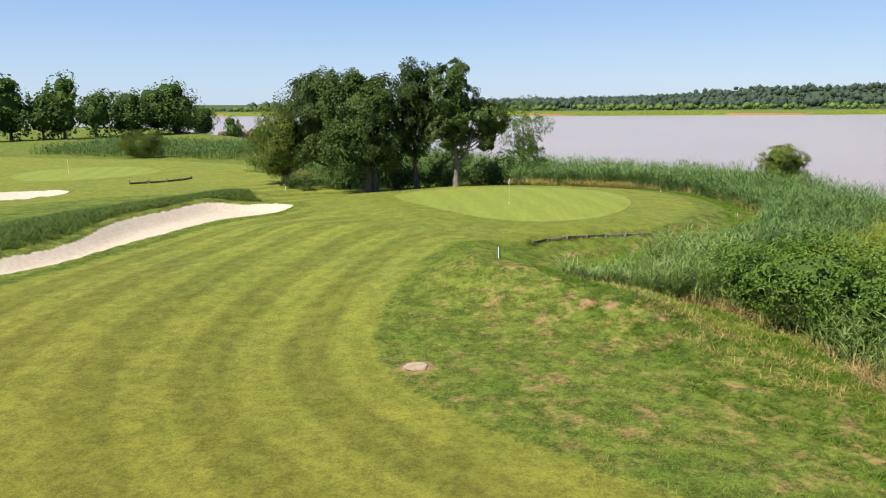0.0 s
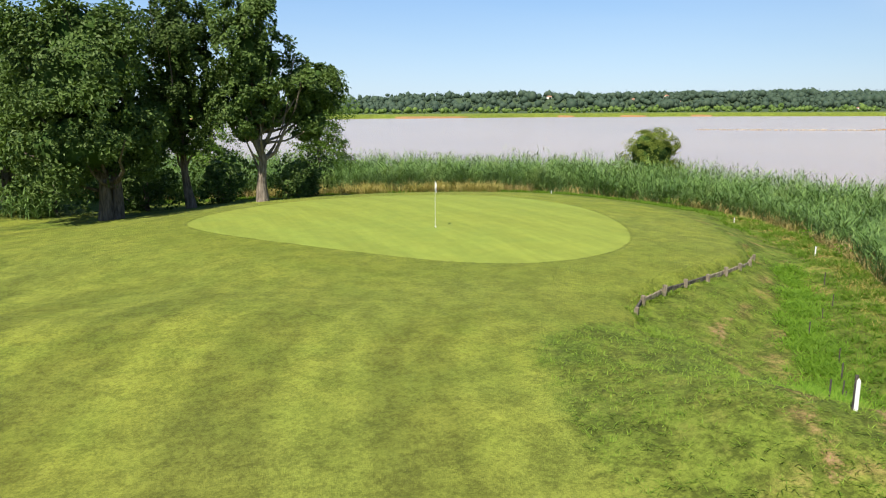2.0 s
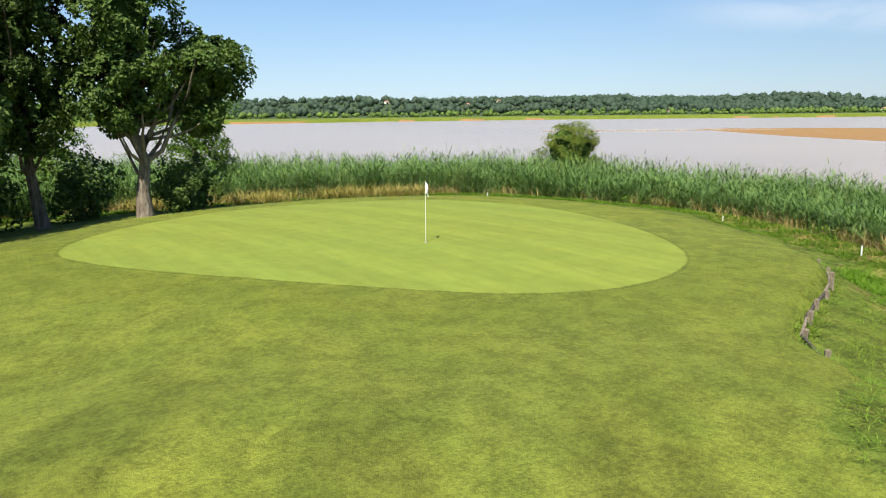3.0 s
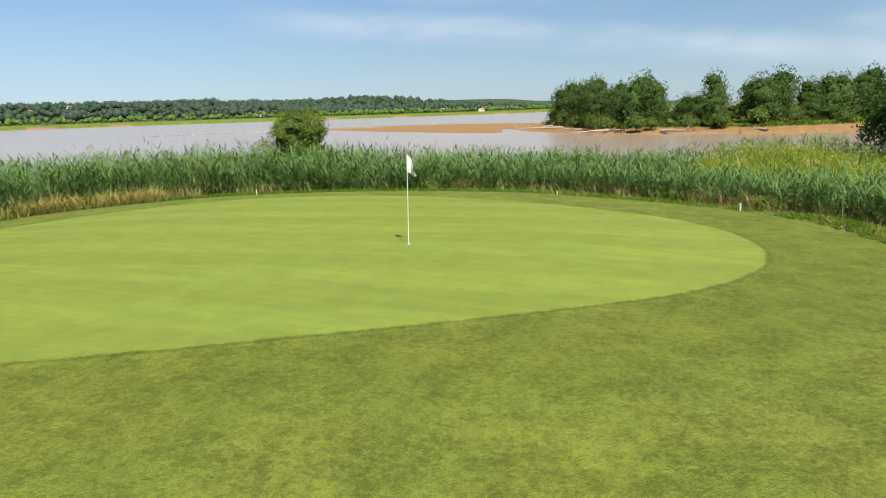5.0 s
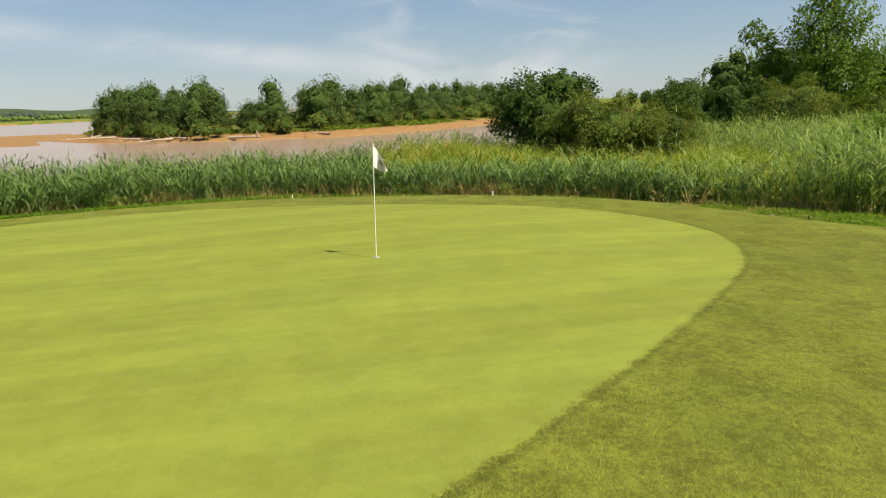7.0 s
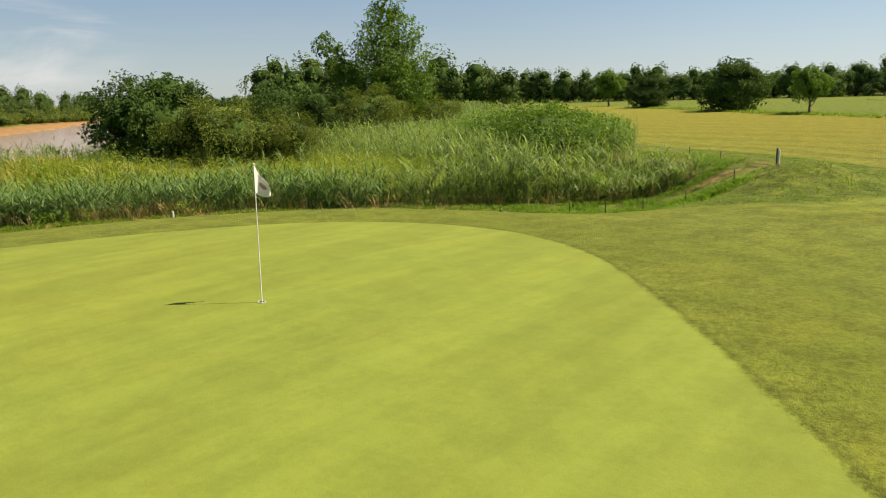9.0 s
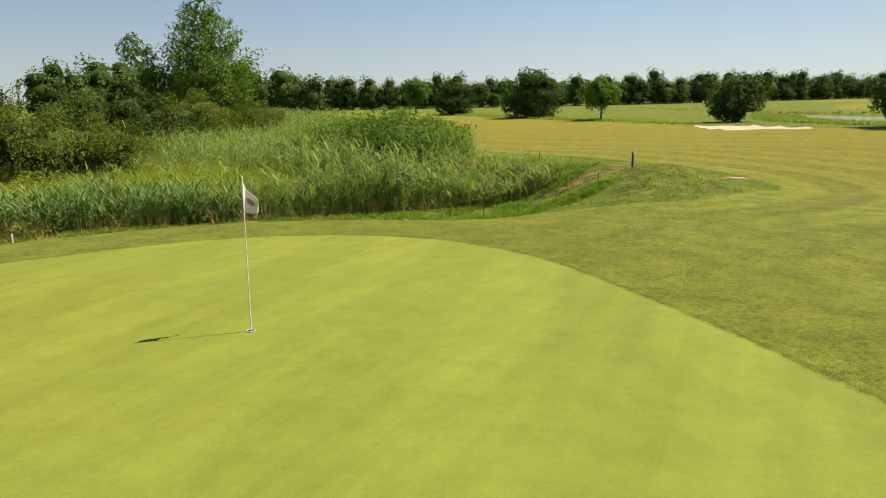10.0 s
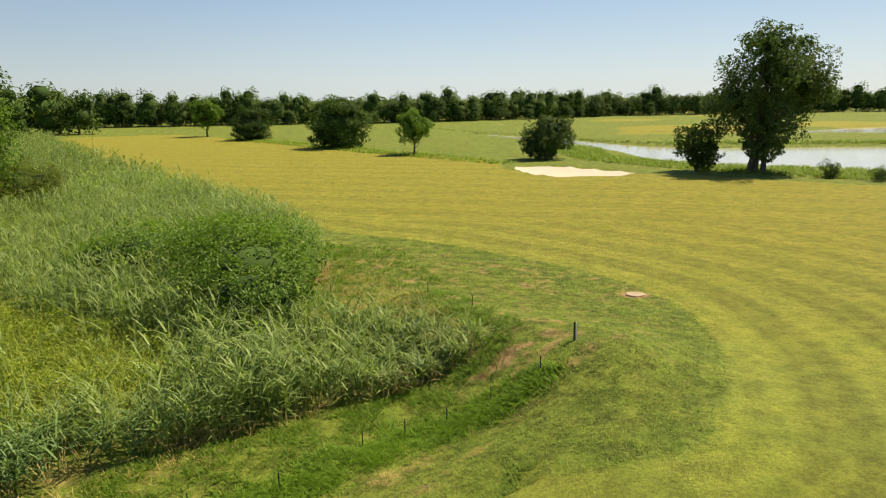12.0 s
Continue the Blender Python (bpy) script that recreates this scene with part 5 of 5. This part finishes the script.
def tuft_arrays(p, height, gen, per=5, wide=0.012, spread=0.6):
    n = len(p) * per
    q = np.repeat(p, per, 0) + gen.normal(0, 0.035, (n, 2))
    base = np.stack([q[:, 0], q[:, 1], ground_z(q[:, 0], q[:, 1]) - 0.02], 1)
    a = gen.uniform(0, 2 * np.pi, n)
    d = np.stack([spread * np.cos(a), spread * np.sin(a), gen.uniform(0.7, 1.3, n)], 1)
    return blades(base, d, height * gen.uniform(0.5, 1.25, n), np.full(n, wide), gen.uniform(0.1, 0.8, n), gen, 2)


def stand(name, arrays, mat, label, category):
    v, f4, f3 = arrays
    return tagged(new(name, mesh_from(name, v, [f4, f3], mat)), label, category, kind="stuff")


INNER = rounded([(-34, 104), (-24, 97), (-12, 92), (0, 90.4), (6, 88.8), (11, 87.4), (16.7, 85.9), (20.8, 83.6), (23.0, 80.5), (24.2, 75), (24.8, 69.5), (24.6, 64.4), (23.2, 60), (21.0, 55.8),
                 (18.4, 52.2), (16, 49.4), (14, 47.2), (11.9, 45.3), (10.2, 43.8), (8.0, 41.9), (6.3, 40.7), (5.6, 39.9), (6.2, 38.5), (9.8, 37.2), (12.6, 36.8), (13.9, 34.4), (14.9, 31.8), (15.2, 29), (15.4, 26.4), (17.4, 21), (21, 15.2),
                 (27, 7.2), (34, 0.4), (50, -17)], 4, False)
OUTER = np.array([(54, -14), (54, 4), (52, 20), (52, 34), (47, 50), (42, 62), (40, 76), (38, 90), (30, 100), (14, 112), (-18, 140), (-30, 145)])
MARSH = np.concatenate([INNER, OUTER])


def d_in(x, y):
    return away(x, y, INNER)[0]


meadow = rounded([(14.0, 42.6), (18, 47.5), (23.5, 51), (27.5, 56), (33, 59), (41, 57), (43, 49), (42, 38), (35, 33.5), (27, 35), (20.5, 37), (15.5, 39.4)], 4)


def in_meadow(x, y):
    return smooth(2.0, -2.0, outside(x, y, meadow) + 1.5 * wave(x, y, 7, 40))


def facing(x, y):
    """Dense along the green's side of the belt, thinner far behind."""
    return np.clip(1.15 - 0.06 * d_in(x, y), 0.24, 1)


gen = np.random.default_rng(90)
P = sow(MARSH, 24, 91, lambda x, y: facing(x, y) * (1 - 0.93 * in_meadow(x, y)) * (outside(x, y, MARSH) < -0.15) * smooth(-10, 8, y) * (x > -12) * (0.25 + 0.75 * smooth(-0.45, 0.15, wave(x, y, 2.2, 35))))
near_green = (P[:, 1] > 47)
stand("reed_bed", reed_arrays(P[near_green], 2.25, gen, 7, 0.048), M_REED, "tall green reeds between the green and the river", "reeds")
stand("reed_bed", reed_arrays(P[~near_green], 2.3, gen, 7, 0.052), M_REED_GREY, "grey-green reeds of the marsh", "reeds")
P = sow(MARSH, 3.4, 92, lambda x, y: (smooth(9, -8, y) + (x < -10) * 0.8) * (1 - in_meadow(x, y)))
stand("reed_bed", reed_arrays(P, 2.7, gen, 6, 0.085), M_REED_GREY, "blue-grey reeds farther along the fairway", "reeds")
far_marsh = [(50, -17), (58, -26), (110, -84), (147, -126), (165, -128), (140, -60), (110, -20), (80, 6), (58, 6), (54, -8)]
P = sow(far_marsh, 1.3, 93)
stand("reed_bed", reed_arrays(P, 2.7, gen, 6, 0.12), M_REED_GREY, "pale reeds in the far part of the marsh", "reeds")
# lighter sedge meadow within the marsh
P = sow(meadow, 15, 94, in_meadow)
stand("sedge_meadow", tuft_arrays(P, 0.95, gen, 4, 0.036, 0.5), M_SEDGE, "yellow-green sedge and tall grass in the marsh", "grass")
P = sow(meadow, 7.0, 124, lambda x, y: in_meadow(x, y) * smooth(-0.1, 0.4, wave(x, y, 8, 52)) * smooth(26, 34, x))
stand("seed_heads", tuft_arrays(P, 1.25, gen, 3, 0.026, 0.25), M_DRY, "tan seed heads of tall grass in the marsh", "grass")
P = sow(meadow, 3.0, 95, lambda x, y: in_meadow(x, y) * smooth(-0.2, 0.25, wave(x, y, 3.3, 45)))
q = np.repeat(P, 34, 0) + gen.normal(0, 0.22, (34 * len(P), 2))
hz = gen.uniform(0.25, 1.15, len(q)) * np.repeat(gen.uniform(0.7, 1.15, len(P)), 34)
nrm = gen.normal(size=(len(q), 3)) * 0.6 + [0, 0, 0.7]
v, f = leaf_quads(np.stack([q[:, 0], q[:, 1], ground_z(q[:, 0], q[:, 1]) + hz], 1), nrm / np.linalg.norm(nrm, axis=1)[:, None], 0.14, gen, 0.5)
tagged(new("marsh_weeds", mesh_from("marsh_weeds", v, [f], M_SEDGE)), "bright yellow-green leafy weeds among the sedge", "weeds", kind="stuff")
# dry stems at the foot of the reeds
P = sow(MARSH, 42, 96, lambda x, y: smooth(1.8, 0.1, d_in(x, y)) * (0.15 + 0.85 * smooth(-0.1, 0.5, wave(x, y, 11, 41))) * (y > 20))
stand("dry_reeds", tuft_arrays(P, 0.95, gen, 4, 0.02, 0.35), M_STRAW, "dry straw at the foot of the reeds", "grass")
# green weeds along the foot
verge = np.concatenate([INNER, rounded([(48, -19), (33, -2), (25, 5.5), (18, 13.4), (12.6, 19.6), (9.4, 26), (7.4, 31), (5.6, 35.0), (4.6, 37.6), (4.2, 39.8), (5.0, 41.6), (6.4, 43.4), (8.6, 46), (10.4, 47.7), (12.2, 49), (14.6, 51.2), (17, 53.8), (19, 57),
                                        (20.8, 60.8), (22.2, 65), (22.8, 69.6), (22.7, 75), (21.6, 79.6), (19.8, 82.4), (16, 84.6), (10.6, 86.2), (5.4, 87.4), (0, 88.6), (-12, 90)], 4, False)])
P = sow(verge, 66, 97, lambda x, y: (y > 18) * (0.35 + 0.65 * smooth(2.6, 0.2, d_in(x, y))) * smooth(-0.55, 0.1, wave(x, y, 2.6, 44)))
stand("verge_weeds", tuft_arrays(P, 0.30, gen, 5, 0.022, 0.8), M_VERGE, "long green grass and weeds along the reeds", "grass")
# lush strip along the line of dark stakes
strip = rounded([(16.6, 54.6), (14.3, 51.9), (12.3, 50.1), (10.0, 48.1), (8.3, 45.9), (6.2, 44.0), (4.8, 43.0), (3.4, 42.2)], 6, False)
k = gen.integers(0, len(strip) - 1, 5200)
u_ = gen.random((5200, 1))
P = strip[k] * (1 - u_) + strip[k + 1] * u_ + gen.normal(0, 0.36, (5200, 2))
P = P[gen.random(len(P)) < 0.35 + 0.65 * smooth(-0.3, 0.2, wave(P[:, 0], P[:, 1], 1.7, 53))]
stand("lush_grass", tuft_arrays(P, 0.30, gen, 5, 0.020, 0.8), M_VERGE, "lush bright green grass along the dark stakes", "grass")
# belt of dry grass before the reeds
dry_belt = np.concatenate([rounded([(25.0, 66), (24.0, 62), (22.0, 57.4), (19.4, 53.4), (16.8, 50.4), (14.4, 47.8), (12.4, 45.9)], 4, False), rounded([(11.6, 46.6), (13.2, 48.4), (15.6, 50.9), (18.0, 53.8), (20.4, 57.6), (22.4, 62), (23.4, 66)], 4, False)])
P = sow(dry_belt, 32, 120, lambda x, y: 0.35 + 0.65 * smooth(-0.2, 0.3, wave(x, y, 2.4, 46)))
stand("dry_grass", tuft_arrays(P, 0.27, gen, 4, 0.018, 0.7), M_DRY, "dry yellow grass in front of the reeds", "grass")
slope = [(7.4, 38.2), (10.2, 37.8), (13, 37), (15.2, 33), (15.8, 30), (15.2, 26.6), (16.6, 22.4), (13.2, 25.4), (10.6, 29), (9.2, 33), (7.2, 36.4)]
P = sow(slope, 22, 121, lambda x, y: 0.2 + 0.8 * smooth(-0.2, 0.4, wave(x, y, 3.6, 47)))
stand("dry_grass", tuft_arrays(P, 0.45, gen, 4, 0.016, 0.6), M_DRY, "pale seeding grass beside the marsh", "grass")
P = sow(rounded([(0, 88.6), (6, 87.0), (12, 85.4), (17, 83.6), (19, 85), (16.7, 87.2), (11, 88.8), (6, 90.2), (0, 91.4)], 3), 34, 122, lambda x, y: smooth(-0.15, 0.3, wave(x, y, 5.5, 48)))
stand("dry_reeds", tuft_arrays(P, 1.15, gen, 4, 0.024, 0.35), M_DRY, "pale dry reed stems from last year", "reeds")
# broad-leaved weeds at the foot of the reeds
P = sow(np.concatenate([INNER[18:80], INNER[18:80][::-1] * 0.985 + [0.1, 1.0]]), 2.2, 123, lambda x, y: smooth(-0.1, 0.3, wave(x, y, 5.0, 49)))
q = np.repeat(P, 26, 0) + gen.normal(0, 0.24, (26 * len(P), 2))
hz = gen.uniform(0.12, 0.62, len(q))
nrm = gen.normal(size=(len(q), 3)) * 0.5 + [0, 0, 0.8]
v, f = leaf_quads(np.stack([q[:, 0], q[:, 1], ground_z(q[:, 0], q[:, 1]) + hz], 1), nrm / np.linalg.norm(nrm, axis=1)[:, None], 0.13, gen, 0.7)
tagged(new("reedside_weeds", mesh_from("reedside_weeds", v, [f], M_VERGE)), "broad-leaved green weeds at the foot of the reeds", "weeds", kind="stuff")
# grass that grows over the timber edging
fp = np.repeat(np.concatenate([rounded([(3.9, 47.3), (4.1, 48.2), (4.5, 49.1), (4.8, 49.7)], 5, False), FENCE]), 34, 0)
fp = fp + gen.normal(0, 0.17, fp.shape)
fp = fp[gen.random(len(fp)) < 0.25 + 0.75 * smooth(-0.2, 0.3, wave(fp[:, 0], fp[:, 1], 1.3, 50))]
stand("edging_grass", tuft_arrays(fp, 0.20, gen, 3, 0.016, 0.7), M_GRASS, "long grass that grows over the timber edging", "grass")
# tufts in the rough
rough_ring = np.concatenate([FAIR_EDGE[::-1], [(110, -80), (48, -19), (33, -2), (18, 13.4), (12.6, 19.6), (9.4, 26), (7.4, 31), (4.6, 34.6), (2.9, 37.6), (3.0, 40.2), (4.4, 43.4), (6.8, 46.6), (10, 49.6), (13.6, 52.4), (12, 52.4), (8.6, 51.0), (6.6, 50.2)]])
P = sow(rough_ring, 42, 98, lambda x, y: (y > 9) * (0.45 + 0.55 * smooth(-0.3, 0.4, wave(x, y, 3.1, 42))) * (np.hypot(x - PATCH[0], y - PATCH[1]) > 0.9))
stand("rough_grass", tuft_arrays(P, 0.16, gen, 4, 0.017, 1.0), M_GRASS, "short uneven rough grass beside the fairway", "grass")
ridge = [(-37, 35), (-33.4, 39.5), (-29.6, 44), (-28.2, 49.5), (-28.3, 56), (-27, 62.2), (-25, 68), (-20.2, 70), (-23, 74.5), (-28, 75), (-36, 66), (-39, 54)]
P = sow(ridge, 30, 99)
stand("rough_grass", tuft_arrays(P, 0.5, gen, 4, 0.03, 0.7), M_RIDGE, "tall dark grass on the ridge behind the bunker", "grass")
lip = [(-30, 33), (-26.2, 37.6), (-23.9, 42.3), (-22.9, 47.5), (-21.6, 51.8), (-19.7, 57.7), (-15.8, 60.8), (-15.7, 65.1), (-15.1, 65.3), (-15.2, 60.4), (-19.2, 57.3), (-21.1, 51.7), (-22.4, 47.3), (-23.4, 42), (-25.7, 37), (-29.3, 32.4)]
P = sow(lip, 70, 100)
stand("rough_grass", tuft_arrays(P, 0.14, gen, 4, 0.02, 0.9), M_GRASS, "shaggy grass lip of the bunker", "grass")
# reeds on the left, beyond the second green
P = sow([(-90, 140), (-60, 128), (-40, 124), (-32, 106), (-24, 98), (-16, 140), (-40, 170), (-100, 190)], 1.6, 101)
stand("reed_bed", reed_arrays(P, 2.0, gen, 6, 0.11), M_REED, "green reeds beyond the second green", "reeds")
P = sow([(-22, 94), (-12, 91), (-6, 91), (-6, 97), (-20, 100)], 9, 102)
stand("reed_bed", reed_arrays(P, 1.9, gen, 6, 0.05), M_REED, "shaded reeds behind the wood", "reeds")
P = sow([(-19, 82.5), (-14.6, 80.4), (-13.4, 82.5), (-16, 84.5)], 14, 103)
stand("reed_bed", reed_arrays(P, 1.7, gen, 6, 0.05), M_REED, "small clump of reeds beneath the oaks", "reeds")
# grassy banks of the pond
bank = np.concatenate([rounded([(-66, -22), (-41, -33), (-26, -42), (-14, -50), (-7, -62), (-6, -78), (0, -92)], 4, False), rounded([(3, -92), (2, -68), (-2, -52), (-9, -42), (-20, -31), (-34, -22), (-64, -15)], 4, False)])
P = sow(bank, 5, 104)
stand("bank_grass", tuft_arrays(P, 0.75, gen, 4, 0.07, 0.6), M_GRASS, "long grass on the pond bank", "grass")
P = sow(np.concatenate([rounded([(36, -166), (13, -139), (-4, -116), (-22, -92), (-61, -92), (-110, -95)], 4, False), rounded([(-110, -101), (-61, -98), (-19, -98), (0, -121), (17, -144), (40, -172)], 4, False)]), 2.2, 107)
stand("bank_grass", tuft_arrays(P, 0.8, gen, 4, 0.12, 0.6), M_GRASS, "long grass on the far bank of the pond", "grass")
P = sow([(8, -48), (24, -64), (46, -86), (86, -124), (90, -120), (50, -80), (27, -58), (10, -44)], 2.5, 105)
stand("bank_grass", tuft_arrays(P, 0.7, gen, 4, 0.10, 0.6), M_GRASS, "strip of pale long grass along the fairway", "grass")
P = sow([(207, -6), (172, 34), (165, 52), (168, 75), (186, 97), (214, 114), (252, 126), (250, 112), (210, 100), (194, 86), (184, 70), (182, 52), (190, 38), (222, 10)], 1.5, 106, lambda x, y: ground_z(x, y) > -3.1)
stand("bank_grass", tuft_arrays(P, 1.2, gen, 4, 0.25, 0.7), M_GRASS, "long grass on the bank of the spit", "grass")
# short turf that shows its blades where it lies close to the path
apron = rounded([(-15, 58), (-10, 53.5), (-3, 51), (2, 51.5), (2, 55), (-1, 57.6), (-4, 61), (-6.6, 64.4), (-7.6, 69), (-6, 73.6), (-8, 76), (-14, 73), (-15, 66)], 4)
P = sow(apron, 105, 110, lambda x, y: (outside(x, y, GREEN) > 0.12) * (0.4 + 0.6 * smooth(-0.3, 0.3, wave(x, y, 0.8, 51))))
stand("apron_turf", tuft_arrays(P, 0.036, gen, 3, 0.011, 1.2), M_TURF_BLADE, "close-mown turf of the green's apron", "grass")
P = sow(apron, 0.5, 111)
stand("worm_casts", tuft_arrays(P, 0.02, gen, 8, 0.02, 1.5), M_BLACK, "small dark crumbs of earth on the turf", "earth")
